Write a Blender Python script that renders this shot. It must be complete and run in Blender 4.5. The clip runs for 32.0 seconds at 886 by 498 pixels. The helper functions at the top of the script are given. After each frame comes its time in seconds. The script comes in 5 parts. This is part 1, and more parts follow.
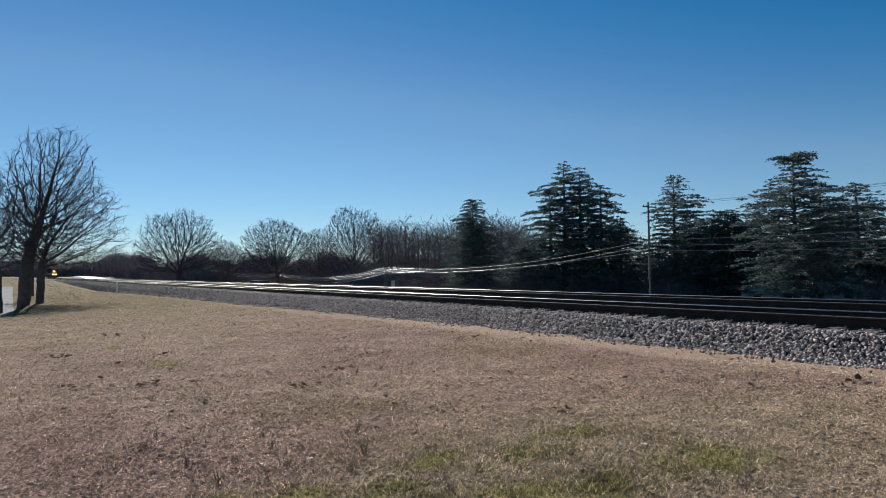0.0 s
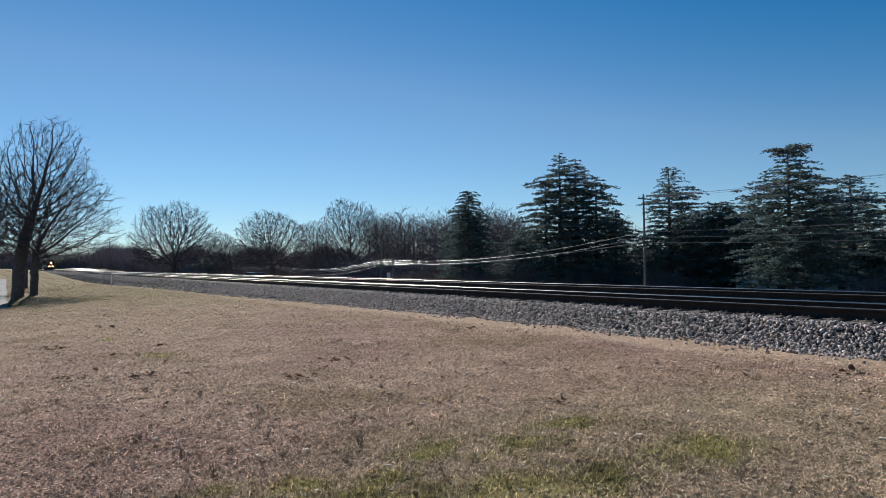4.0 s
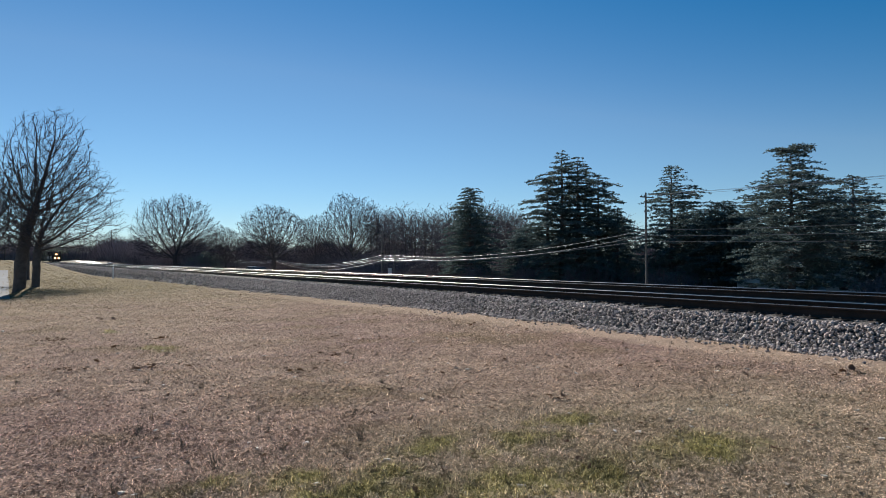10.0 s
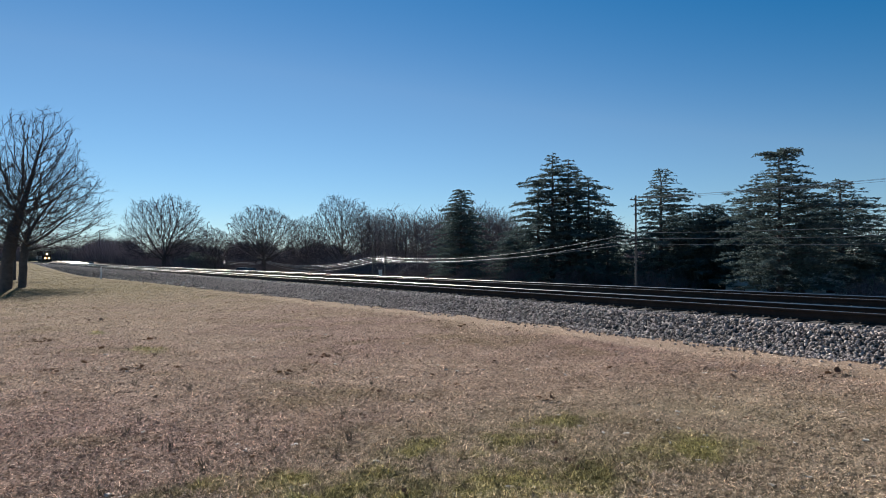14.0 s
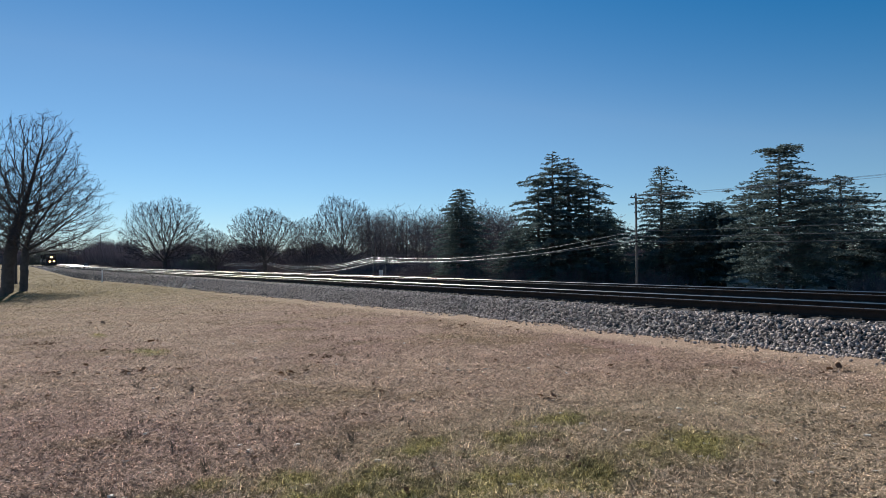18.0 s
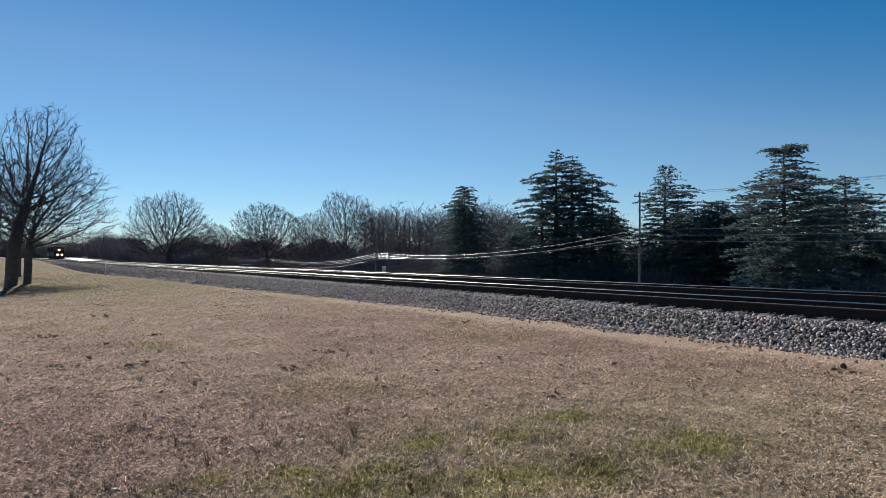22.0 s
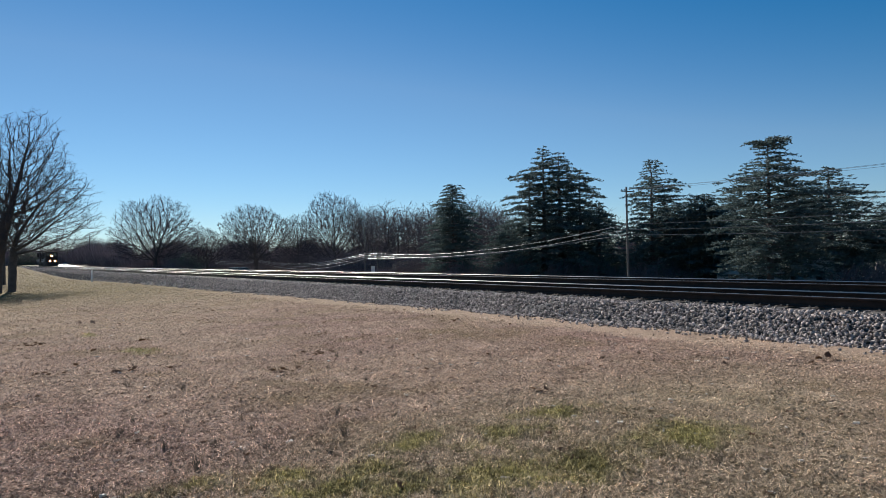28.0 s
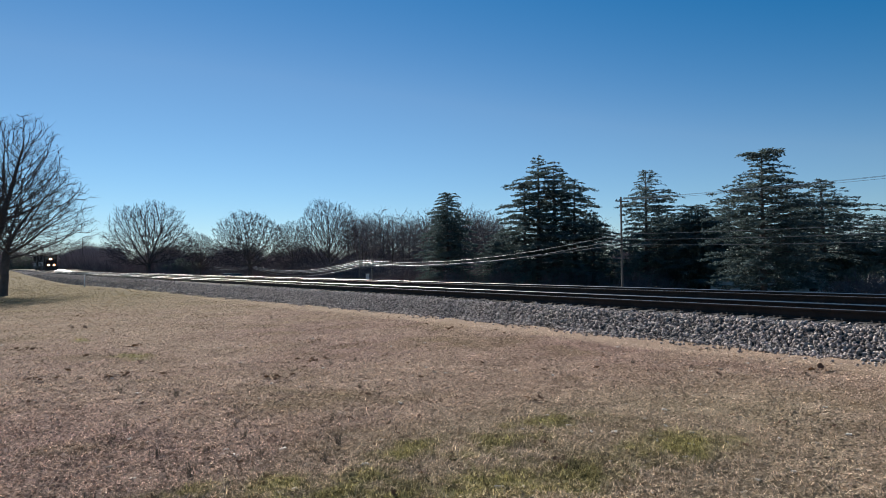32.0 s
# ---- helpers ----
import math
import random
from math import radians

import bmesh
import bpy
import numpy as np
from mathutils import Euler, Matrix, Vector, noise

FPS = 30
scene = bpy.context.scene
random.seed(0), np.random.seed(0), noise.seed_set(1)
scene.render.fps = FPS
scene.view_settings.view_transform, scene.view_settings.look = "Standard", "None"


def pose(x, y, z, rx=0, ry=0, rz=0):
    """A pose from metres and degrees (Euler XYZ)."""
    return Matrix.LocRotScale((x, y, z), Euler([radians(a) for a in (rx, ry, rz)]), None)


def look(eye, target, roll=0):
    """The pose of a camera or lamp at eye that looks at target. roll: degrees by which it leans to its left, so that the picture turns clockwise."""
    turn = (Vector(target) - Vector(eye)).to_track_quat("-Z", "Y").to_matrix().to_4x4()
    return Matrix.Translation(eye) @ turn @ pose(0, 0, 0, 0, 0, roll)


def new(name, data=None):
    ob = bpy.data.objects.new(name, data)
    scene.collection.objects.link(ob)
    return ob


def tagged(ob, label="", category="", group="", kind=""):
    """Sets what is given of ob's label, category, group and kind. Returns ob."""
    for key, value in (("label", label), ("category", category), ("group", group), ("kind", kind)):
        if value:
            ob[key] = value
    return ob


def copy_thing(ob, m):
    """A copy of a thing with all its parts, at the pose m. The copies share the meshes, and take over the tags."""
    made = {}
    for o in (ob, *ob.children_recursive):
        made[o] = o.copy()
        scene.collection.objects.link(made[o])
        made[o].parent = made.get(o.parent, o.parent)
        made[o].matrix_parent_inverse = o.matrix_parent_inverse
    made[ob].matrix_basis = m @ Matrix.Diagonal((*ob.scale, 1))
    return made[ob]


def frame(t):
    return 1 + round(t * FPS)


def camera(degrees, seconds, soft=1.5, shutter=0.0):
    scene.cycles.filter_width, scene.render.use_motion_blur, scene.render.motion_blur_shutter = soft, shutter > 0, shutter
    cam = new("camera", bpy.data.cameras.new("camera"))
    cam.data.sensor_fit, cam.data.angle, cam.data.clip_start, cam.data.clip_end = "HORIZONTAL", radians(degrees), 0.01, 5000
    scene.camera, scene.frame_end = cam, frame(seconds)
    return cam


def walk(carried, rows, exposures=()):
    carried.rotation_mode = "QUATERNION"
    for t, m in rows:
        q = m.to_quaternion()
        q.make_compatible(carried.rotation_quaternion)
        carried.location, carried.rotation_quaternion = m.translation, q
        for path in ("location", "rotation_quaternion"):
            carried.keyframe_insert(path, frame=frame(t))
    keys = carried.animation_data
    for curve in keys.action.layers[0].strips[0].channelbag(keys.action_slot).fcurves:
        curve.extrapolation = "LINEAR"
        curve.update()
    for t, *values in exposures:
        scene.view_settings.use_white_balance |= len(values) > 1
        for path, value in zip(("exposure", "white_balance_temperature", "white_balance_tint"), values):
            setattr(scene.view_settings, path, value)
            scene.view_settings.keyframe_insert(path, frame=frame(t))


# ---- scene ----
# ---------------------------------------------------------------- camera
cam = camera(70.0, 32.0, soft=0.55)
walk(cam, [
    (0, pose(0.013, 0.006, 1.622, 91.968, 0.783, -34.257)),
    (0.5, pose(0.013, 0.009, 1.621, 91.959, 0.687, -34.255)),
    (1, pose(0.011, 0.007, 1.618, 91.988, 0.663, -34.366)),
    (1.5, pose(0.012, 0.003, 1.616, 91.915, 0.483, -34.431)),
    (2, pose(0.009, 0.005, 1.613, 91.776, 0.526, -34.368)),
    (2.5, pose(0.009, 0, 1.616, 91.591, 0.793, -34.341)),
    (3, pose(0.014, 0.009, 1.615, 91.459, 0.556, -34.415)),
    (3.5, pose(0.021, 0.022, 1.611, 91.352, 0.676, -34.519)),
    (5.5, pose(0.022, 0.016, 1.611, 90.876, 0.819, -34.852)),
    (6, pose(0.021, 0.021, 1.608, 90.863, 0.642, -34.851)),
    (6.5, pose(0.017, 0.011, 1.605, 90.847, 0.594, -34.708)),
    (7, pose(0.013, 0.013, 1.609, 90.79, 0.484, -34.521)),
    (7.5, pose(0.017, 0.021, 1.61, 90.805, 0.448, -34.445)),
    (8, pose(0.017, 0.014, 1.609, 90.992, 0.43, -34.492)),
    (8.5, pose(0.015, 0.012, 1.611, 91.067, 0.402, -34.581)),
    (9, pose(0.012, 0.006, 1.606, 91.029, 0.532, -34.625)),
    (9.5, pose(0.014, 0.013, 1.607, 90.984, 0.185, -34.504)),
    (10, pose(0.015, 0.019, 1.605, 90.897, 0.162, -34.548)),
    (10.5, pose(0.019, 0.029, 1.605, 90.888, 0.13, -34.642)),
    (11, pose(0.019, 0.028, 1.602, 90.852, -0.011, -34.693)),
    (11.5, pose(0.017, 0.031, 1.604, 90.795, -0.067, -34.768)),
    (12, pose(0.017, 0.026, 1.606, 90.752, -0.109, -34.944)),
    (12.5, pose(0.027, 0.03, 1.607, 90.821, -0.061, -35.081)),
    (13, pose(0.021, 0.02, 1.606, 90.926, -0.02, -35.221)),
    (13.5, pose(0.018, 0.01, 1.607, 91.008, -0.033, -35.355)),
    (14, pose(0.013, 0.005, 1.606, 91.057, -0.062, -35.389)),
    (14.5, pose(0.012, 0.009, 1.604, 91.186, -0.153, -35.437)),
    (16.5, pose(0.005, -0.01, 1.602, 91.338, 0.414, -35.633)),
    (17, pose(0.011, 0.003, 1.598, 91.236, 0.538, -35.308)),
    (17.5, pose(0.009, -0.002, 1.601, 91.11, 0.358, -35.268)),
    (18, pose(0.014, -0.004, 1.6, 91.042, 0.48, -35.318)),
    (18.5, pose(0.011, 0.003, 1.599, 91.115, 0.282, -35.245)),
    (19, pose(0.003, 0.002, 1.597, 91.107, 0.332, -35.275)),
    (19.5, pose(0.004, 0.003, 1.598, 91.065, 0.393, -35.16)),
    (20, pose(0.004, 0.003, 1.598, 91.011, -0.006, -34.988)),
    (20.5, pose(0.002, 0.004, 1.599, 90.995, -0.012, -34.927)),
    (21, pose(0, 0.016, 1.599, 90.932, -0.198, -35)),
    (21.5, pose(-0.001, 0.019, 1.595, 90.878, -0.3, -35.136)),
    (22, pose(0.008, 0.026, 1.595, 90.769, -0.06, -35.083)),
    (22.5, pose(0.022, 0.041, 1.598, 90.766, 0.952, -35.113)),
    (23, pose(0.014, 0.028, 1.598, 90.926, 0.777, -35.347)),
    (23.5, pose(0.007, 0.024, 1.596, 91.102, 0.6, -35.477)),
    (24, pose(0.008, 0.009, 1.595, 91.113, 0.969, -35.571)),
    (24.5, pose(0.009, 0.006, 1.594, 91.095, 0.876, -35.58)),
    (25, pose(0.014, 0.011, 1.594, 91.087, 0.992, -35.523)),
    (25.5, pose(0.014, 0.01, 1.591, 91.034, 1.084, -35.527)),
    (27.5, pose(0.02, -0.002, 1.591, 90.748, 1.024, -35.831)),
    (28, pose(0.024, -0.003, 1.59, 90.626, 1.162, -36.054)),
    (28.5, pose(0.026, 0.002, 1.594, 90.943, 0.954, -36.489)),
    (29, pose(0.017, -0.005, 1.599, 91.331, 0.646, -36.921)),
    (29.4, pose(-0, 0, 1.6, 91.676, 0.88, -37.229)),
    (29.5, pose(0.017, -0, 1.596, 91.83, 0.869, -37.313)),
    (30, pose(0.007, -0.034, 1.594, 91.793, 1.042, -37.446)),
    (30.5, pose(-0.005, -0.041, 1.589, 91.496, 0.61, -37.097)),
    (31, pose(0.004, -0.02, 1.594, 91.342, 0.5, -36.985)),
    (31.5, pose(0.003, -0.016, 1.59, 91.277, 0.626, -36.835)),
    (32, pose(0.005, -0.008, 1.592, 91.343, 0.613, -36.55)),
], exposures=((0.0, 0.53), (2.0, 0.53), (3.0, 0.63), (32.0, 0.63)))

# ---------------------------------------------------------------- light
SUN_AZ, SUN_EL = 9.0, 28.5          # degrees from +y towards +x, and above the horizon
world = bpy.data.worlds.new("sky_world")
scene.world = world
world.use_nodes = True
wn = world.node_tree.nodes
sky = wn.new("ShaderNodeTexSky")
sky.sky_type = "NISHITA"
sky.sun_disc = False
sky.sun_elevation, sky.sun_rotation = radians(SUN_EL), radians(SUN_AZ)
sky.altitude, sky.air_density, sky.dust_density, sky.ozone_density = 2500.0, 1.2, 0.0, 6.0
wn["Background"].inputs["Strength"].default_value = 0.058
vivid = wn.new("ShaderNodeHueSaturation")
vivid.inputs["Hue"].default_value = 0.4915
grey = wn.new("ShaderNodeRGBToBW")          # the deeper the blue, the purer it is
depth = wn.new("ShaderNodeMapRange")
for slot, value in (("From Min", 2.0), ("From Max", 3.6), ("To Min", 1.25), ("To Max", 1.01)):
    depth.inputs[slot].default_value = value
world.node_tree.links.new(sky.outputs["Color"], grey.inputs["Color"])
world.node_tree.links.new(grey.outputs["Val"], depth.inputs["Value"])
world.node_tree.links.new(depth.outputs["Result"], vivid.inputs["Saturation"])
world.node_tree.links.new(sky.outputs["Color"], vivid.inputs["Color"])
world.node_tree.links.new(vivid.outputs["Color"], wn["Background"].inputs["Color"])
sun_data = bpy.data.lights.new("sun", "SUN")
sun_data.energy, sun_data.angle, sun_data.color = 5.0, radians(0.55), (1.0, 0.96, 0.91)
sun = new("sun", sun_data)
a, e = radians(SUN_AZ), radians(SUN_EL)
sun.matrix_world = look((math.sin(a) * math.cos(e) * 90, math.cos(a) * math.cos(e) * 90, math.sin(e) * 90), (0, 0, 0))

# ---------------------------------------------------------------- materials


def node(nt, kind, **values):
    n = nt.nodes.new(kind)
    for k, v in values.items():
        n.inputs[k.replace("_", " ")].default_value = v
    return n


def ramp(nt, fac, stops):
    r = nt.nodes.new("ShaderNodeValToRGB")
    els = r.color_ramp.elements
    while len(els) < len(stops):
        els.new(0.5)
    for el, (p, c) in zip(els, stops):
        el.position, el.color = p, (*c, 1)
    nt.links.new(fac, r.inputs["Fac"])
    return r.outputs["Color"]


def mixed(nt, fac, c1, c2, blend="MIX"):
    m = nt.nodes.new("ShaderNodeMix")
    m.data_type, m.blend_type = "RGBA", blend
    for sock, v in ((m.inputs["Factor"], fac), (m.inputs["A"], c1), (m.inputs["B"], c2)):
        if isinstance(v, bpy.types.NodeSocket):
            nt.links.new(v, sock)
        else:
            sock.default_value = v if isinstance(v, float) else (*v, 1)
    return m.outputs["Result"]


def math_node(nt, op, x, y=0.5):
    m = nt.nodes.new("ShaderNodeMath")
    m.operation = op
    for sock, v in zip(m.inputs, (x, y)):
        if isinstance(v, bpy.types.NodeSocket):
            nt.links.new(v, sock)
        else:
            sock.default_value = v
    return m.outputs[0]


def noise_at(nt, coord, scale, detail=4.0, rough=0.6):
    n = node(nt, "ShaderNodeTexNoise", Scale=scale, Detail=detail, Roughness=rough)
    nt.links.new(coord, n.inputs["Vector"])
    return n.outputs["Fac"]


def start(name, rough=0.8, metallic=0.0, spec=0.5):
    m = bpy.data.materials.new(name)
    m.use_nodes = True
    nt = m.node_tree
    b = nt.nodes["Principled BSDF"]
    b.inputs["Roughness"].default_value, b.inputs["Metallic"].default_value = rough, metallic
    b.inputs["Specular IOR Level"].default_value = spec
    tc = nt.nodes.new("ShaderNodeTexCoord")
    return m, nt, b, tc.outputs["Object"]


def bumped(nt, b, height, strength, distance):
    k = node(nt, "ShaderNodeBump", Strength=strength, Distance=distance)
    nt.links.new(height, k.inputs["Height"])
    nt.links.new(k.outputs["Normal"], b.inputs["Normal"])


def surface(name, dark, light, scale=3.0, fine=40.0, rough=0.8, metallic=0.0, spec=0.5, bump=0.3, depth=0.01, vary=0.0, island=False):
    """A surface with coarse and fine variation, and per-object or per-island tone."""
    m, nt, b, co = start(name, rough, metallic, spec)
    big, small = noise_at(nt, co, scale), noise_at(nt, co, fine, 3.0)
    f = math_node(nt, "ADD", math_node(nt, "MULTIPLY", big, 0.6), math_node(nt, "MULTIPLY", small, 0.4))
    col = ramp(nt, f, [(0.32, dark), (0.68, light)])
    if vary:
        r = nt.nodes.new("ShaderNodeNewGeometry").outputs["Random Per Island"] if island else nt.nodes.new("ShaderNodeObjectInfo").outputs["Random"]
        v = math_node(nt, "ADD", math_node(nt, "MULTIPLY", r, 2 * vary), 1 - vary)
        hsv = nt.nodes.new("ShaderNodeHueSaturation")
        nt.links.new(v, hsv.inputs["Value"])
        nt.links.new(col, hsv.inputs["Color"])
        col = hsv.outputs["Color"]
    nt.links.new(col, b.inputs["Base Color"])
    if bump:
        bumped(nt, b, small, bump, depth)
    return m


def spot(nt, co, x, y, rx, ry):
    """1 at a place of the plan, falling to 0 at the radii rx, ry."""
    mp = nt.nodes.new("ShaderNodeMapping")
    mp.inputs["Location"].default_value = (-x / rx, -y / ry, 0)
    mp.inputs["Scale"].default_value = (1 / rx, 1 / ry, 0)
    nt.links.new(co, mp.inputs["Vector"])
    g = nt.nodes.new("ShaderNodeTexGradient")
    g.gradient_type = "SPHERICAL"
    nt.links.new(mp.outputs["Vector"], g.inputs["Vector"])
    return g.outputs["Fac"]


GREEN = ((1.90, 3.95, 0.75, 0.42), (2.35, 3.75, 0.8, 0.45), (1.71, 4.35, 0.60, 0.42), (1.15, 4.62, 0.50, 0.30), (2.39, 4.22, 0.50, 0.32), (3.0, 4.55, 0.85, 0.42), (3.76, 4.14, 1.0, 0.5), (2.97, 3.44, 1.1, 0.6), (3.54, 3.2, 1.1, 0.6), (4.81, 3.12, 1.2, 0.7), (2.3, 12.3, 0.5, 1.1), (1.9, 15.9, 0.3, 0.8), (4.6, 4.5, 0.9, 0.5))


def field_colour(nt, co, blade=False):
    """Dead turf: straw and dull brown at three scales, with a few green places."""
    big, mid, fine = noise_at(nt, co, 0.22, 3.0), noise_at(nt, co, 1.7, 5.0, 0.65), noise_at(nt, co, 34.0, 5.0, 0.75)
    straw = ramp(nt, mid, [(0.30, (0.29, 0.226, 0.166)), (0.52, (0.385, 0.304, 0.226)), (0.72, (0.48, 0.383, 0.288))])
    brown = ramp(nt, mid, [(0.30, (0.27, 0.194, 0.155)), (0.70, (0.395, 0.293, 0.238))])
    c = mixed(nt, ramp(nt, big, [(0.42, (0, 0, 0)), (0.60, (1, 1, 1))]), straw, brown)
    olive = ramp(nt, noise_at(nt, co, 0.45, 4.0, 0.6), [(0.50, (0, 0, 0)), (0.68, (0.55, 0.55, 0.55))])
    c = mixed(nt, olive, c, (0.235, 0.195, 0.095))
    c = mixed(nt, 0.85, c, ramp(nt, fine, [(0.36, (0.10, 0.095, 0.09)), (0.50, (0.92, 0.91, 0.90)), (0.64, (1.8, 1.75, 1.66))]), "MULTIPLY")
    sep = nt.nodes.new("ShaderNodeSeparateXYZ")
    nt.links.new(co, sep.inputs[0])
    toe = ramp(nt, math_node(nt, "MULTIPLY", math_node(nt, "ADD", sep.outputs["X"], math_node(nt, "MULTIPLY", mid, 0.9)), 0.05), [(0.458, (0, 0, 0)), (0.485, (0.80, 0.80, 0.80))])
    c = mixed(nt, toe, c, (0.46, 0.37, 0.265))
    if not blade:
        c = mixed(nt, 1.0, c, (0.90, 0.82, 0.79), "MULTIPLY")
    away = ramp(nt, math_node(nt, "MULTIPLY", sep.outputs["Y"], 0.01), [(0.10, (0, 0, 0)), (0.42, (0.85, 0.85, 0.85))])
    c = mixed(nt, away, c, ramp(nt, mid, [(0.3, (0.092, 0.072, 0.027)), (0.7, (0.188, 0.147, 0.060))]))
    over = math_node(nt, "GREATER_THAN", sep.outputs["X"], 19.0)
    c = mixed(nt, over, c, ramp(nt, mid, [(0.3, (0.11, 0.088, 0.066)), (0.7, (0.26, 0.205, 0.15))]))
    c = mixed(nt, math_node(nt, "MULTIPLY", ramp(nt, spot(nt, co, 3.9, 3.3, 4.6, 2.6), [(0.0, (0, 0, 0)), (0.45, (1, 1, 1))]), 0.40), c, ramp(nt, mid, [(0.3, (0.23, 0.205, 0.115)), (0.7, (0.41, 0.36, 0.22))]))
    c = mixed(nt, 1.0, c, (1.05, 1.035, 1.055), "MULTIPLY")
    g = None
    for s in GREEN:
        f = spot(nt, co, *s)
        g = f if g is None else math_node(nt, "MAXIMUM", g, f)
    wild = math_node(nt, "ADD", math_node(nt, "MULTIPLY", g, 0.85), math_node(nt, "MULTIPLY", math_node(nt, "SUBTRACT", noise_at(nt, co, 3.1, 5.0, 0.7), 0.5), 1.6))
    mask = ramp(nt, wild, [(0.28, (0, 0, 0)), (0.72, (0.80, 0.80, 0.80))])
    return mixed(nt, mask, c, ramp(nt, mid, [(0.3, (0.085, 0.079, 0.027)), (0.7, (0.33, 0.293, 0.095))])), fine


def make_field():
    m, nt, b, co = start("dead_turf", 0.98, 0, 0.06)
    c, fine = field_colour(nt, co)
    nt.links.new(c, b.inputs["Base Color"])
    h = math_node(nt, "ADD", math_node(nt, "MULTIPLY", fine, 0.7), noise_at(nt, co, 7.0, 5.0, 0.7))
    bumped(nt, b, h, 1.0, 0.05)
    return m


def make_blades():
    m, nt, b, co = start("grass_blade", 0.85, 0, 0.12)
    c, fine = field_colour(nt, co, True)
    r = nt.nodes.new("ShaderNodeNewGeometry").outputs["Random Per Island"]
    c = mixed(nt, 1.0, c, ramp(nt, r, [(0.0, (0.45, 0.44, 0.44)), (0.40, (1.25, 1.25, 1.29)), (0.84, (2.1, 2.08, 2.14)), (1.0, (2.8, 2.75, 2.8))]), "MULTIPLY")
    nt.links.new(c, b.inputs["Base Color"])
    tr = nt.nodes.new("ShaderNodeBsdfTranslucent")
    nt.links.new(c, tr.inputs["Color"])
    mx = nt.nodes.new("ShaderNodeMixShader")
    mx.inputs["Fac"].default_value = 0.32
    nt.links.new(b.outputs[0], mx.inputs[1])
    nt.links.new(tr.outputs[0], mx.inputs[2])
    nt.links.new(mx.outputs[0], nt.nodes["Material Output"].inputs["Surface"])
    return m


def leafy(name, dark, light, rough=0.75, thin=0.4):
    m, nt, b, co = start(name, rough, 0, 0.2)
    r = nt.nodes.new("ShaderNodeNewGeometry").outputs["Random Per Island"]
    c = mixed(nt, 0.5, ramp(nt, r, [(0.0, dark), (1.0, light)]), ramp(nt, noise_at(nt, co, 0.6, 3.0), [(0.35, dark), (0.65, light)]))
    nt.links.new(c, b.inputs["Base Color"])
    tr = nt.nodes.new("ShaderNodeBsdfTranslucent")
    nt.links.new(c, tr.inputs["Color"])
    mx = nt.nodes.new("ShaderNodeMixShader")
    mx.inputs["Fac"].default_value = thin
    nt.links.new(b.outputs[0], mx.inputs[1])
    nt.links.new(tr.outputs[0], mx.inputs[2])
    nt.links.new(mx.outputs[0], nt.nodes["Material Output"].inputs["Surface"])
    return m


def glowing(name, colour, strength):
    m, nt, b, co = start(name, 0.3)
    b.inputs["Emission Color"].default_value, b.inputs["Emission Strength"].default_value = (*colour, 1), strength
    return m


M_FIELD, M_BLADE = make_field(), make_blades()
M_STONE = surface("ballast_granite", (0.088, 0.074, 0.068), (0.50, 0.425, 0.38), 9, 60, 0.85, spec=0.2, vary=0.6, island=True, bump=0.4, depth=0.006)
M_STONE_ONE = surface("granite_piece", (0.088, 0.074, 0.068), (0.50, 0.425, 0.38), 9, 60, 0.85, spec=0.2, vary=0.6, bump=0.4, depth=0.006)
# Near-black bed colour holds the shade of the gaps between stones.
M_BED = surface("ballast_gap_shade", (0.020, 0.018, 0.017), (0.070, 0.061, 0.057), 6, 22, 0.95, bump=1.0, depth=0.05)
M_TIE = surface("creosoted_tie", (0.030, 0.024, 0.020), (0.10, 0.082, 0.068), 2, 30, 0.9, vary=0.35, bump=0.5)
M_RUST = surface("rusty_rail_web", (0.020, 0.014, 0.011), (0.055, 0.034, 0.026), 4, 60, 0.85, 0.0, 0.3)
M_STEEL = surface("polished_rail_head", (0.42, 0.36, 0.30), (0.60, 0.52, 0.44), 1.5, 30, 0.30, 1.0, bump=0.0, depth=0.002)
M_PLATE = surface("tie_plate_steel", (0.16, 0.11, 0.08), (0.40, 0.33, 0.27), 6, 40, 0.5, 0.6)
M_BARK = surface("grey_brown_bark", (0.050, 0.043, 0.040), (0.13, 0.11, 0.10), 3, 25, 0.95, bump=0.8, depth=0.03)
M_TWIG = surface("bare_twigs", (0.040, 0.033, 0.033), (0.10, 0.080, 0.076), 0.8, 6, 0.85, bump=0)
# Haze over the woods and scrub is put into this paler twig colour.
M_HAZED_TWIG = surface("hazed_woodland_twigs", (0.080, 0.064, 0.068), (0.185, 0.150, 0.153), 0.4, 3, 0.85, bump=0, vary=0.3)
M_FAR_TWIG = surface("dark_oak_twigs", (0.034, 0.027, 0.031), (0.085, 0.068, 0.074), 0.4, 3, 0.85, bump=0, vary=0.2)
# Brush lightened to purple-grey, with the distance haze in its colour.
M_BRUSH = surface("hazed_distant_brush", (0.12, 0.097, 0.102), (0.27, 0.22, 0.222), 0.05, 0.3, 0.9, bump=0, vary=0.35, island=True)
M_CEDAR = leafy("cedar_needles", (0.054, 0.080, 0.077), (0.145, 0.190, 0.178), 0.75, 0.34)
M_HOLLY = leafy("dark_evergreen_leaf", (0.075, 0.085, 0.070), (0.20, 0.215, 0.175), 0.6)
M_POLE = surface("weathered_pole", (0.08, 0.07, 0.06), (0.20, 0.18, 0.16), 2, 30, 0.9, bump=0.5)
M_WIRE = surface("cable_sheath", (0.10, 0.10, 0.10), (0.20, 0.20, 0.20), 1, 10, 0.28, 0.0, 0.8, bump=0)
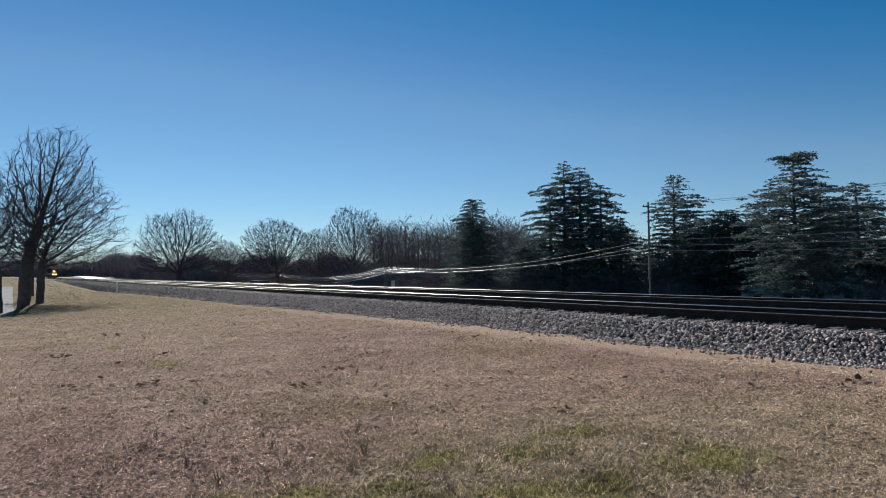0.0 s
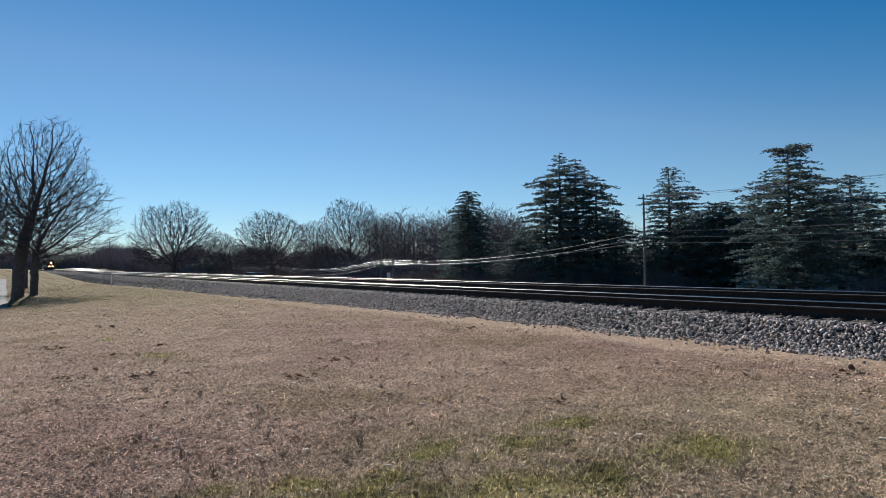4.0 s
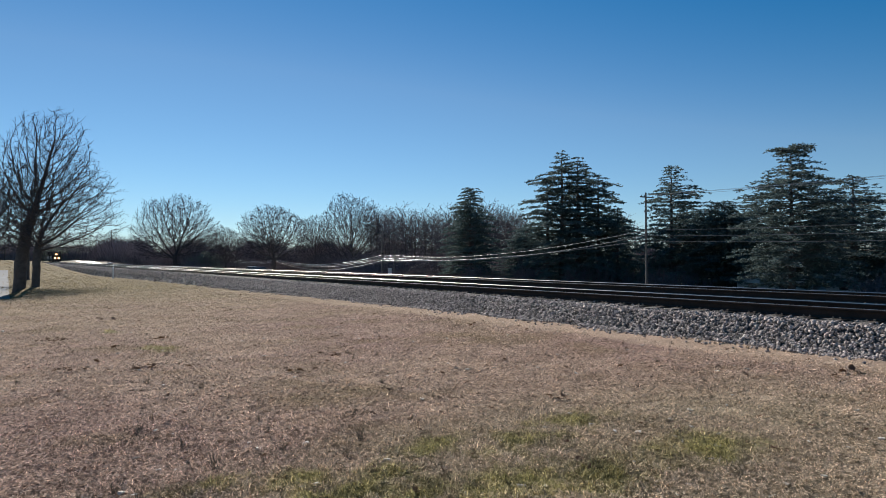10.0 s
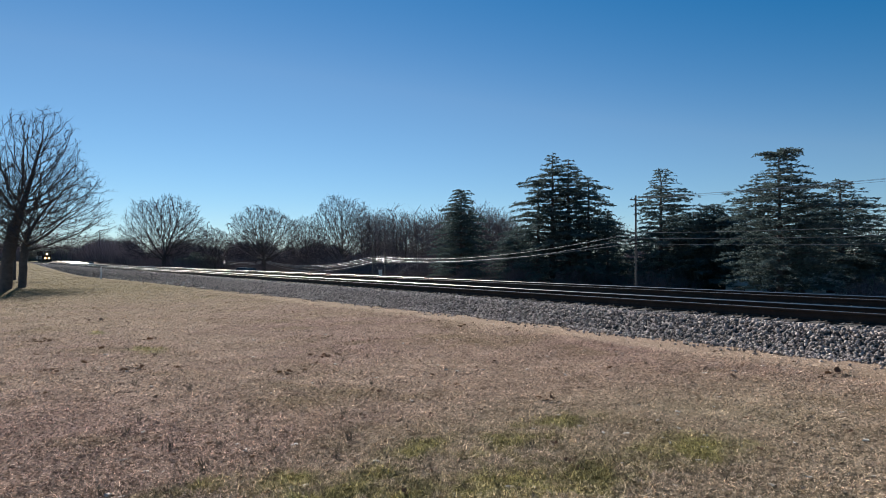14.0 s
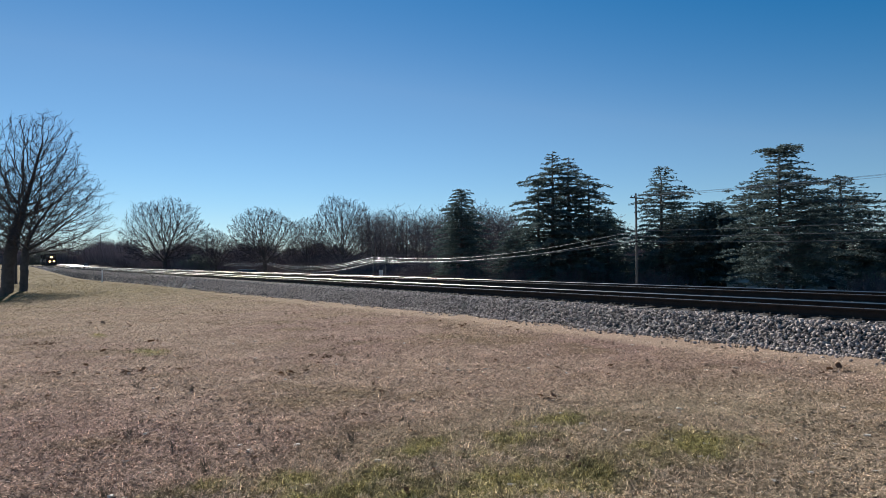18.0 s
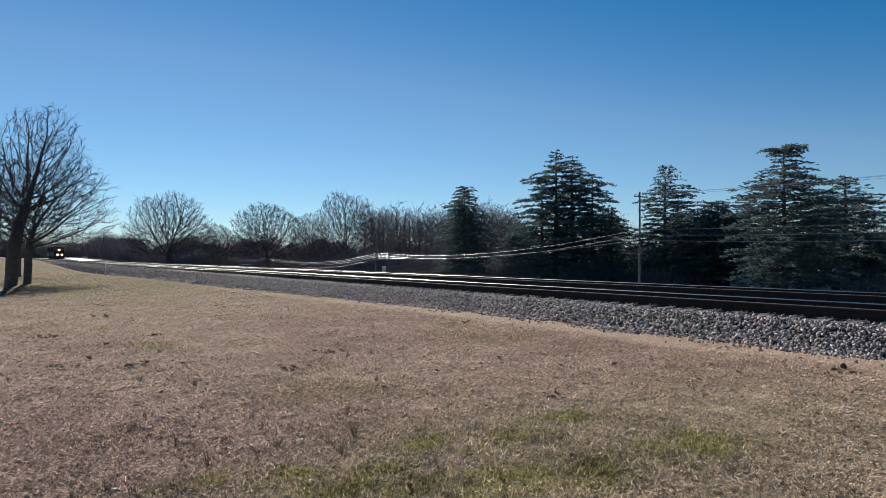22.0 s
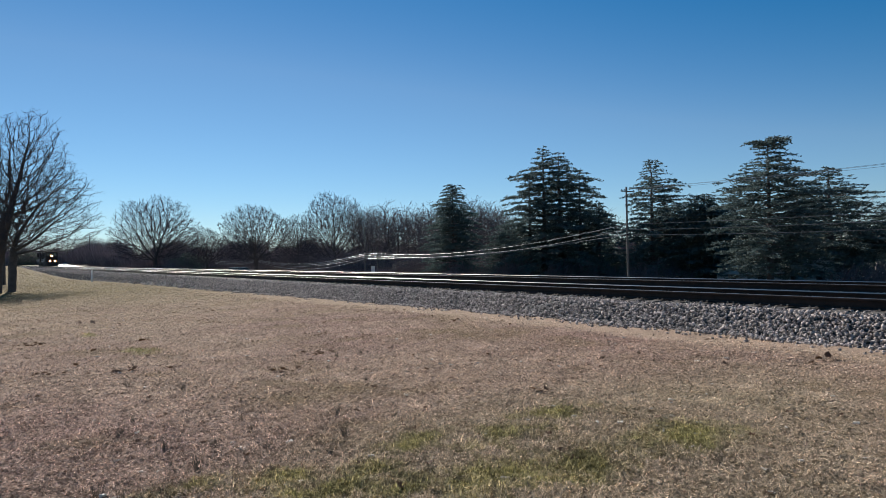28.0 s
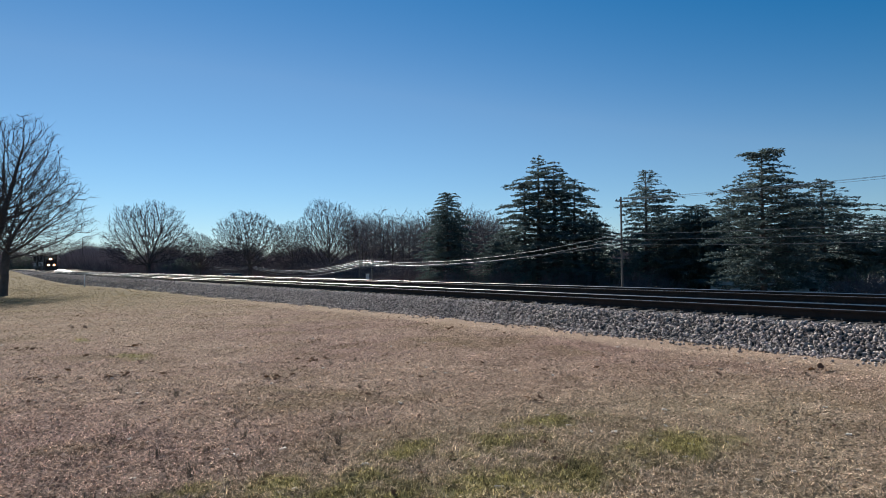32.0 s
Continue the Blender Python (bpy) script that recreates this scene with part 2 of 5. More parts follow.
M_ALU = surface("bare_conductor", (0.35, 0.35, 0.35), (0.5, 0.5, 0.5), 1, 10, 0.35, 1.0, bump=0)
M_ROAD = surface("worn_asphalt", (0.045, 0.045, 0.048), (0.085, 0.083, 0.08), 0.6, 14, 0.55, bump=0.3)
M_BLACK = surface("black_locomotive_paint", (0.022, 0.017, 0.015), (0.055, 0.042, 0.036), 1.5, 20, 0.75, spec=0.2, vary=0.0, bump=0.1)
M_GRIME = surface("grimy_underframe", (0.025, 0.022, 0.020), (0.07, 0.06, 0.05), 2, 20, 0.85)
M_WHITE = surface("white_paint", (0.62, 0.62, 0.60), (0.82, 0.82, 0.80), 1, 12, 0.6)
M_GLASS = surface("dark_glass", (0.02, 0.025, 0.03), (0.04, 0.045, 0.05), 1, 3, 0.06, 0, 0.6, bump=0)
M_BOXCAR = surface("brown_boxcar_paint", (0.08, 0.035, 0.025), (0.15, 0.07, 0.05), 0.7, 14, 0.7)
M_LAMP = glowing("lit_headlamp", (1.0, 0.48, 0.17), 16.0)
# Amber glow that stands for the halo around the lit lamps.
M_HALO = glowing("headlamp_halo", (1.0, 0.33, 0.10), 2.6)
M_LEAF = leafy("dead_oak_leaf", (0.10, 0.06, 0.04), (0.30, 0.19, 0.12))
M_PALE = surface("bleached_chip", (0.45, 0.40, 0.33), (0.72, 0.68, 0.60), 12, 60, 0.8, vary=0.2)
M_STRAW = surface("dry_weed", (0.085, 0.065, 0.042), (0.22, 0.17, 0.11), 4, 30, 0.8, vary=0.3, island=True, bump=0)
M_SIDING = surface("pale_siding", (0.50, 0.50, 0.49), (0.68, 0.68, 0.66), 0.8, 8, 0.75)
M_SHINGLE = surface("grey_shingle", (0.22, 0.23, 0.25), (0.40, 0.41, 0.43), 0.7, 9, 0.6)
M_CARPAINT = surface("silver_car_paint", (0.45, 0.46, 0.48), (0.55, 0.56, 0.58), 1, 5, 0.22, 0.6, bump=0)
M_CONCRETE = surface("pale_concrete", (0.19, 0.185, 0.175), (0.30, 0.29, 0.275), 0.5, 9, 0.97, spec=0.05)
M_RUBBER = surface("tyre_rubber", (0.015, 0.015, 0.015), (0.035, 0.035, 0.035), 4, 30, 0.9)
M_CABINET = surface("grey_cabinet_paint", (0.42, 0.43, 0.42), (0.56, 0.57, 0.56), 2, 20, 0.5)

# ---------------------------------------------------------------- mesh helpers


def mesh_of(name, verts, faces, mats, index=None, smooth=False):
    me = bpy.data.meshes.new(name)
    me.from_pydata(verts if isinstance(verts, list) else verts.tolist(), [], faces if isinstance(faces, list) else faces.tolist())
    for m in mats:
        me.materials.append(m)
    if index is not None:
        me.polygons.foreach_set("material_index", index)
    if smooth:
        me.polygons.foreach_set("use_smooth", [True] * len(me.polygons))
    me.update()
    return me


def child(name, me, parent, label="", m=None):
    ob = new(name, me)
    ob.parent = parent
    if m is not None:
        ob.matrix_basis = m
    if label:
        ob["label"] = label
    return ob


def part(name, bm, material, parent, label="", smooth=False, m=None):
    me = bpy.data.meshes.new(name)
    bm.to_mesh(me)
    bm.free()
    me.materials.append(material)
    if smooth:
        me.polygons.foreach_set("use_smooth", [True] * len(me.polygons))
    return child(name, me, parent, label, m)


def empty(name, m, **tags):
    ob = new(name)
    ob.matrix_basis = m
    return tagged(ob, **tags)


def box(bm, x0, x1, y0, y1, z0, z1, bevel=0.0, m=None):
    r = bmesh.ops.create_cube(bm, size=1, matrix=Matrix.LocRotScale(((x0 + x1) / 2, (y0 + y1) / 2, (z0 + z1) / 2), None, (x1 - x0, y1 - y0, z1 - z0)))
    vs = r["verts"]
    if bevel:
        es = list({ed for v in vs for ed in v.link_edges})
        g = bmesh.ops.bevel(bm, geom=es, offset=bevel, segments=2, affect="EDGES", profile=0.7)
        vs = g["verts"]
    if m is not None:
        bmesh.ops.transform(bm, matrix=m, verts=vs)
    return bm


def rod(bm, p, q, r, sides=8, r2=None):
    p, q = Vector(p), Vector(q)
    d = q - p
    m = Matrix.Translation((p + q) / 2) @ d.to_track_quat("Z", "Y").to_matrix().to_4x4()
    bmesh.ops.create_cone(bm, cap_ends=True, segments=sides, radius1=r, radius2=r if r2 is None else r2, depth=d.length, matrix=m)
    return bm


def bmn():
    return bmesh.new()


def tubes(segs, sides):
    """Verts and faces of tapered tubes from rows of p, q, radius at p, radius at q."""
    s = np.asarray(segs, float).reshape(-1, 8)
    p, q, r0, r1 = s[:, 0:3], s[:, 3:6], s[:, 6], s[:, 7]
    d = q - p
    d /= np.linalg.norm(d, axis=1)[:, None] + 1e-9
    ref = np.where(np.abs(d[:, 2:3]) > 0.9, [[1.0, 0, 0]], [[0, 0, 1.0]])
    u = np.cross(d, ref)
    u /= np.linalg.norm(u, axis=1)[:, None] + 1e-9
    w = np.cross(d, u)
    ang = np.arange(sides) * 2 * np.pi / sides
    ring = u[:, None] * np.cos(ang)[:, None] + w[:, None] * np.sin(ang)[:, None]
    v = np.concatenate([p[:, None] + ring * r0[:, None, None], q[:, None] + ring * r1[:, None, None]], 1).reshape(-1, 3)
    k = np.arange(sides)
    f = np.stack([k, (k + 1) % sides, (k + 1) % sides + sides, k + sides], 1)
    faces = (np.arange(len(s))[:, None, None] * 2 * sides + f).reshape(-1, 4)
    return v, faces


def ss(a, b, x):
    t = np.clip((np.asarray(x, float) - a) / (b - a), 0, 1)
    return t * t * (3 - 2 * t)


def at(az, rng, z=0.0):
    """A place by bearing from +y towards +x and distance from the origin."""
    return rng * math.sin(radians(az)), rng * math.cos(radians(az)), z


# ---------------------------------------------------------------- ground


def ground_z(x, y):
    x, y = np.asarray(x, float), np.asarray(y, float)
    far = 0.3 + 0.6 * ss(110, 360, y) + 0.4 * ss(360, 700, y)
    over = -1.3 + 2.2 * ss(215, 380, y) + 0.4 * ss(360, 700, y)
    low = -0.0075 * np.clip(y - 13, 0, 77) + 0.16 * ss(4, 10, x) * (1 - ss(60, 110, y))
    near = low + (far - low) * ss(95, 240, y) + 0.6 * ss(105, 190, y) * (1 - ss(0.5, 5.5, x))
    near = near - 0.5 * (1 - ss(-0.1, 1.5, x)) * (1 - ss(90, 150, y)) * ss(32, 48, y)
    beyond = -2.2 + (over + 2.2) * ss(60, 160, y)
    z = near + (beyond - near) * ss(12, 19, x)
    return z - 0.25 * ss(10.3, 11.5, x) * (1 - ss(18, 19.5, x))


def lawn_z(x, y):
    """The ground with the shallow waves of the turf."""
    x, y = np.asarray(x, float), np.asarray(y, float)
    wav = 0.02 * np.sin(x * 1.3 + 0.7 * y) * np.sin(y * 0.9 - 0.4 * x) + 0.012 * np.sin(x * 3.1) * np.sin(y * 2.3 + 1)
    return ground_z(x, y) + wav * (x < 10) * (y > 0)


def spaced(parts):
    return np.unique(np.concatenate([np.arange(a0, b0, st) for a0, b0, st in parts] + [np.array([parts[-1][1]])]).round(4))


def make_ground():
    xs = spaced([(-3000, -300, 300), (-300, -40, 20), (-40, -8, 2), (-8, 13, 0.16), (13, 40, 1.0), (40, 200, 8), (200, 600, 50), (600, 3000, 300)])
    ys = spaced([(-3000, -300, 300), (-300, -20, 20), (-20, 1, 1.5), (1, 26, 0.16), (26, 70, 0.8), (70, 250, 4), (250, 800, 25), (800, 3200, 300)])
    gx, gy = np.meshgrid(xs, ys)
    z = lawn_z(gx, gy)
    rs = np.random.RandomState(4)
    fine = (gx > -8) & (gx < 10.4) & (gy > 1) & (gy < 26)
    z = z + fine * rs.normal(0, 0.003, z.shape)
    v = np.stack([gx, gy, z], -1).reshape(-1, 3)
    nx, ny = len(xs), len(ys)
    i = (np.arange(ny - 1)[:, None] * nx + np.arange(nx - 1)).reshape(-1)
    f = np.stack([i, i + 1, i + nx + 1, i + nx], 1)
    ob = new("ground", mesh_of("ground", v, f, [M_FIELD], smooth=True))
    return tagged(ob, "dormant straw-coloured turf with brown and green patches", "ground", kind="structure")


make_ground()

# ---------------------------------------------------------------- track bed and rails
RAIL_Z = 0.754
NEAR_RAILS, FAR_RAILS = (11.73, 13.235), (16.0, 17.505)


def make_bed():
    ys = np.concatenate([np.arange(-40, 60, 1.0), np.arange(60, 200, 4.0), np.arange(200, 721, 20.0)])
    prof = [(10.0, None), (10.28, 0.16), (10.86, 0.50), (11.2, 0.535), (13.85, 0.535), (14.6, 0.50), (15.3, 0.535), (18.05, 0.535), (18.4, 0.50), (20.6, None)]
    v = []
    rs = random.Random(2)
    for y in ys:
        for x, z in prof:
            v.append((x + rs.uniform(-0.06, 0.06) * (z is None), y, (float(ground_z(x, y)) - 0.10) if z is None else z + rs.uniform(-0.01, 0.01)))
    n = len(prof)
    f = [(i * n + k, i * n + k + 1, (i + 1) * n + k + 1, (i + 1) * n + k) for i in range(len(ys) - 1) for k in range(n - 1)]
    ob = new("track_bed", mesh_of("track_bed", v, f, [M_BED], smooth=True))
    return tagged(ob, "raised bed of grey crushed granite ballast", "track bed", kind="structure")


bed = make_bed()


def bed_z(x, y):
    gz = ground_z(10.0, y) - 0.1
    return np.interp(x, [10.0, 10.28, 10.86, 11.2, 13.85, 14.6, 15.3, 18.05], [0, 0.16, 0.50, 0.535, 0.535, 0.50, 0.535, 0.535]) + (np.asarray(x) < 10.28) * np.clip(1 - (np.asarray(x) - 10.0) / 0.28, 0, 1) * gz


def make_rail(x, name, worn):
    """A rail with a crowned, worn head, a thin web and a wide foot."""
    crown = [(0.0, 0.0), (0.012, -0.0005), (0.021, -0.002), (0.028, -0.005), (0.033, -0.010), (0.036, -0.016)]
    lower = [(0.037, -0.024), (0.035, -0.038), (0.010, -0.054), (0.009, -0.100), (0.010, -0.150), (0.030, -0.164), (0.075, -0.172), (0.075, -0.185)]
    right = crown + lower
    prof = right + [(-a0, b0) for a0, b0 in reversed(right[1:])]
    ys = [-60.0, 0.0, 30.0, 80.0, 200.0, 400.0, 720.0]
    n = len(prof)
    v = [(px, y, pz) for y in ys for px, pz in prof]
    rows = {"head": [], "web": [], "foot": []}
    for i in range(len(ys) - 1):
        for k in range(n):
            low = min(prof[k][1], prof[(k + 1) % n][1])
            rows["head" if low > -0.054 else "web" if low > -0.155 else "foot"].append((i * n + k, i * n + (k + 1) % n, (i + 1) * n + (k + 1) % n, (i + 1) * n + k))
    ob = empty(name, pose(x, 0, RAIL_Z), label="long steel rail, polished head and rusty dark web", category="rail", group="rails of the double track")
    for nm, fs in rows.items():
        mi = [0 if nm == "head" and ((f[0] % n) < (2 if worn else 1) or (f[0] % n) >= n - (5 if worn else 2)) else 1 for f in fs]
        used = sorted({k for f in fs for k in f})
        at_new = {k: m for m, k in enumerate(used)}
        child(nm, mesh_of(nm, [v[k] for k in used], [tuple(at_new[k] for k in f) for f in fs], [M_STEEL, M_RUST], mi, True), ob, "polished steel running surface" if nm == "head" else "")
    return ob


for rx in NEAR_RAILS + FAR_RAILS:
    make_rail(rx, "rail", rx in (NEAR_RAILS[1], FAR_RAILS[1]))


def make_ties():
    bm = box(bmn(), -1.3, 1.3, -0.115, 0.115, -0.175, 0, 0.012)
    tie = bpy.data.meshes.new("tie")
    bm.to_mesh(tie)
    bm.free()
    tie.materials.append(M_TIE)
    bm = bmn()
    for sx in (-0.7525, 0.7525):
        box(bm, sx - 0.18, sx + 0.18, -0.095, 0.095, 0, 0.012)
        for dx in (-0.1, 0.1):
            for dy in (-0.055, 0.055):
                box(bm, sx + dx - 0.014, sx + dx + 0.014, dy - 0.012, dy + 0.012, 0.012, 0.042)
    plate = bpy.data.meshes.new("tie_plates")
    bm.to_mesh(plate)
    bm.free()
    plate.materials.append(M_PLATE)
    rs = random.Random(6)
    for cx, lo, hi in ((sum(NEAR_RAILS) / 2, 1.0, 96.0), (sum(FAR_RAILS) / 2, 1.0, 60.0)):
        y = lo
        while y < hi:
            m = pose(cx + rs.uniform(-0.04, 0.04), y + rs.uniform(-0.02, 0.02), RAIL_Z - 0.197, 0, 0, rs.uniform(-0.8, 0.8))
            t = child("tie", tie, bed, "", m)
            if y < 70:
                child("tie_plates", plate, t)
            y += 0.51
    segs_v, segs_f = [], []
    base_v = [tuple(v.co) for v in tie.vertices]
    base_f = [tuple(p.vertices) for p in tie.polygons]
    for cx, lo, hi in ((sum(NEAR_RAILS) / 2, 96.0, 230.0), (sum(FAR_RAILS) / 2, 60.0, 230.0)):
        y = lo
        while y < hi:
            o = len(segs_v)
            segs_v += [(a0 + cx, b0 + y, c0 + RAIL_Z - 0.197) for a0, b0, c0 in base_v]
            segs_f += [tuple(k + o for k in f) for f in base_f]
            y += 0.51
    tagged(child("far_ties", mesh_of("far_ties", segs_v, segs_f, [M_TIE]), bed), kind="stuff")


def stone_shapes(count, seed):
    """Angular broken pieces: six rough faces each."""
    rs = np.random.RandomState(seed)
    base = np.array([(x, y, z) for z in (-1, 1) for x, y in ((-1, -1), (1, -1), (1, 1), (-1, 1))], float) * 0.72
    faces = np.array([(0, 3, 2), (0, 2, 1), (4, 5, 6), (4, 6, 7), (0, 1, 5), (0, 5, 4), (1, 2, 6), (1, 6, 5), (2, 3, 7), (2, 7, 6), (3, 0, 4), (3, 4, 7)])
    out = []
    for _ in range(count):
        v = base * rs.uniform(0.62, 1.15, (8, 3)) * rs.uniform(0.72, 1.3, 3)
        out.append(v)
    return out, faces


def make_stones():
    rs = np.random.RandomState(9)
    shapes, faces = stone_shapes(14, 3)
    meshes = [mesh_of("ballast_stone", s * 0.045, faces, [M_STONE_ONE], smooth=True) for s in shapes]
    rows = []
    for n, y0, y1, x0, x1, size in ((60000, 2.0, 40.0, 9.6, 11.17, 0.0245), (13000, 40.0, 125.0, 9.7, 11.17, 0.046), (3200, 125.0, 240.0, 9.6, 11.17, 0.09), (6200, 4.0, 40.0, 13.9, 15.3, 0.032), (3200, 3.0, 40.0, 11.3, 13.7, 0.028), (1200, 4.0, 40.0, 15.5, 17.8, 0.028)):
        x, y = rs.uniform(x0, x1, n), rs.uniform(y0, y1, n)
        keep = rs.rand(n) < ss(9.95, 10.30, x + 0.12 * np.sin(y * 1.7) + 0.08 * np.sin(y * 4.1 + 1)) + 0.025
        x, y = x[keep], y[keep]
        big = np.minimum(size * rs.lognormal(0, 0.28, len(x)), size * 1.5)
        z = np.maximum(bed_z(x, y), ground_z(x, y)) + rs.uniform(-0.5, 0.95, len(x)) * big
        rows.append(np.stack([x, y, z, big], 1))
    rows = np.concatenate(rows)
    near = (rows[:, 1] > 4.6) & (rows[:, 1] < 8.0) & (rows[:, 0] < 11.2)
    idx = np.where(near)[0][:300]
    for i in idx:
        x, y, z, s = rows[i]
        ob = child("ballast_stone", meshes[i % 14], bed, "", Matrix.LocRotScale((x, y, z), Euler(rs.uniform(0, 6.28, 3)), Vector((s / 0.045,) * 3)))
    rest = np.delete(rows, idx, 0)
    vs, fs, o = [], [], 0
    ang = rs.uniform(0, 6.28, (len(rest), 3))
    which = rs.randint(0, 14, len(rest))
    ca, sa, cb, sb = np.cos(ang[:, 0]), np.sin(ang[:, 0]), np.cos(ang[:, 1]), np.sin(ang[:, 1])
    sh = np.array(shapes)[which]
    x1, y1, z1 = sh[..., 0] * ca[:, None] - sh[..., 1] * sa[:, None], sh[..., 0] * sa[:, None] + sh[..., 1] * ca[:, None], sh[..., 2]
    y2, z2 = y1 * cb[:, None] - z1 * sb[:, None], y1 * sb[:, None] + z1 * cb[:, None]
    v = np.stack([x1, y2, z2], -1) * rest[:, 3][:, None, None] + rest[:, None, :3]
    nv = v.shape[1]
    f = (np.arange(len(rest))[:, None, None] * nv + faces).reshape(-1, 3)
    tagged(child("loose_ballast", mesh_of("loose_ballast", v.reshape(-1, 3), f, [M_STONE], smooth=True), bed, "grey crushed granite stones"), kind="stuff")


# ---------------------------------------------------------------- trees
ZUP = np.array([0, 0, 1.0])


def dome(rs, count, centre, radii, floor, shell=0.5, fork=0.0, rise=-9.0):
    """Twig ends spread through a rounded crown, thicker towards its outside."""
    d = rs.normal(size=(count * 3, 3))
    d /= np.linalg.norm(d, axis=1)[:, None]
    lump = 1 + 0.10 * np.sin(3.1 * d[:, 0] + 1.0) * np.sin(3.7 * d[:, 1]) + 0.07 * np.sin(6.0 * d[:, 2] + 4.0 * d[:, 0]) + rs.normal(0, 0.022, len(d))
    p = np.array(centre) + d * (rs.rand(len(d)) ** shell * lump)[:, None] * np.array(radii)
    out = np.hypot(p[:, 0], p[:, 1])
    return p[(p[:, 2] > floor) & (p[:, 2] - fork > rise * out)][:count]


def grown(seed, ends, path, trunk_r, twig_r, step=0.25, kill=0.5, power=0.45, fringe=5, spray=2, inertia=0.7, wob=0.07):
    """Grows limbs step by step from the trunk towards the places where the crown has room."""
    rs = np.random.RandomState(seed)
    pts, par = [np.array(path[0], float)], [-1]
    for q in path[1:]:
        q = np.array(q, float)
        k = max(1, int(np.linalg.norm(q - pts[-1]) / step))
        p0 = pts[-1]
        for i in range(k):
            par.append(len(pts) - 1)
            pts.append(p0 + (q - p0) * (i + 1) / k + rs.normal(0, 0.012, 3))
    nt = len(pts)
    low = nt // 2
    pos = np.array(pts)
    par = np.array(par)
    came = np.zeros_like(pos)
    came[1:] = pos[1:] - pos[:-1]
    came /= np.linalg.norm(came, axis=1)[:, None] + 1e-9
    left = ends.copy()
    d = np.linalg.norm(left[:, None] - pos[None, low:], axis=2)
    near = d.argmin(1) + low
    dist = d.min(1)
    kids = np.zeros(len(pos), int)
    for _ in range(110):
        u = left - pos[near]
        u /= np.linalg.norm(u, axis=1)[:, None] + 1e-9
        tot = np.zeros_like(pos)
        np.add.at(tot, near, u)
        who = np.unique(near)
        who = who[kids[who] < 3]
        if not len(who):
            break
        g = tot[who]
        g /= np.linalg.norm(g, axis=1)[:, None] + 1e-9
        g = g + came[who] * inertia + rs.normal(0, wob, g.shape)
        g /= np.linalg.norm(g, axis=1)[:, None] + 1e-9
        fresh = pos[who] + g * step
        base = len(pos)
        pos, par, came = np.concatenate([pos, fresh]), np.concatenate([par, who]), np.concatenate([came, g])
        kids = np.concatenate([kids, np.zeros(len(who), int)])
        kids[who] += 1
        d = np.linalg.norm(left[:, None].astype(np.float32) - fresh[None].astype(np.float32), axis=2)
        m, md = d.argmin(1), d.min(1)
        better = md < dist
        near, dist = np.where(better, base + m, near), np.where(better, md, dist)
        keep = dist > kill
        left, near, dist = left[keep], near[keep], dist[keep]
        if not len(left):
            break
    n = len(pos)
    size = np.zeros(n)
    for i in range(n - 1, 0, -1):
        size[i] = max(size[i], 1.0)
        size[par[i]] += size[i]
    limb, count = np.zeros(n, int), 0
    for i in range(nt, n):
        limb[i] = limb[par[i]]
        if limb[i] == 0 and size[i] < size[nt - 1] / 3 + 8:
            count += 1
            limb[i] = count
    most = size[0]
    rad = np.maximum(twig_r, trunk_r * (size / most) ** power)
    rows = [(*pos[par[i]], *pos[i], min(rad[par[i]], rad[i] * 1.25), rad[i], size[i], limb[i]) for i in range(nt, n)]
    axis = pos[nt:].mean(0)
    small = np.array([i for i in range(nt, n) if size[i] <= fringe])
    out = pos[small] - axis * [1, 1, 0.75]
    out /= np.linalg.norm(out, axis=1)[:, None] + 1e-9

    def fray(o0, way, who, length, r):
        """One twig from every given place, bent once."""
        w = way / (np.linalg.norm(way, axis=1)[:, None] + 1e-9)
        ln = (length * rs.uniform(0.55, 1.35, len(o0)))[:, None]
        mid = o0 + w * ln * 0.5
        w2 = w + rs.normal(0, 0.16, w.shape) + ZUP * 0.06
        w2 /= np.linalg.norm(w2, axis=1)[:, None]
        end = mid + w2 * ln * 0.5
        for p0, q0, ra, rb in ((o0, mid, r, r * 0.85), (mid, end, r * 0.85, r * 0.6)):
            rows.extend(map(tuple, np.concatenate([p0, q0, np.full((len(o0), 1), ra), np.full((len(o0), 1), rb), np.full((len(o0), 1), 0.4), limb[who][:, None]], 1)))
        return mid, end, w2

    for _ in range(spray):
        o0 = pos[par[small]] + (pos[small] - pos[par[small]]) * rs.rand(len(small), 1)
        mid, end, w = fray(o0, came[small] * 0.9 + out * 0.35 + rs.normal(0, 0.38, out.shape), small, step * 1.7, twig_r)
        fray(mid, w + rs.normal(0, 0.42, w.shape), small, step * 0.9, twig_r * 0.8)
        fray(end - (end - mid) * 0.3, w + rs.normal(0, 0.42, w.shape), small, step * 0.8, twig_r * 0.8)
    trunk = [(*(pos[i] - came[i + 1] * 0.07), *(pos[i + 1] + came[i + 1] * 0.03), rad[i] * (1.35 if i == 0 else 1.12 if i == 1 else 1.0), rad[i + 1] * (1.12 if i == 0 else 1.0)) for i in range(nt - 1)]
    return trunk, np.array(rows)


def crown_of(seed, blobs, **kw):
    """Places through a crown made of several rounded masses."""
    rs = np.random.RandomState(seed)
    return np.concatenate([dome(rs, n, c, r, floor, 0.45, **kw) for n, c, r, floor in blobs])


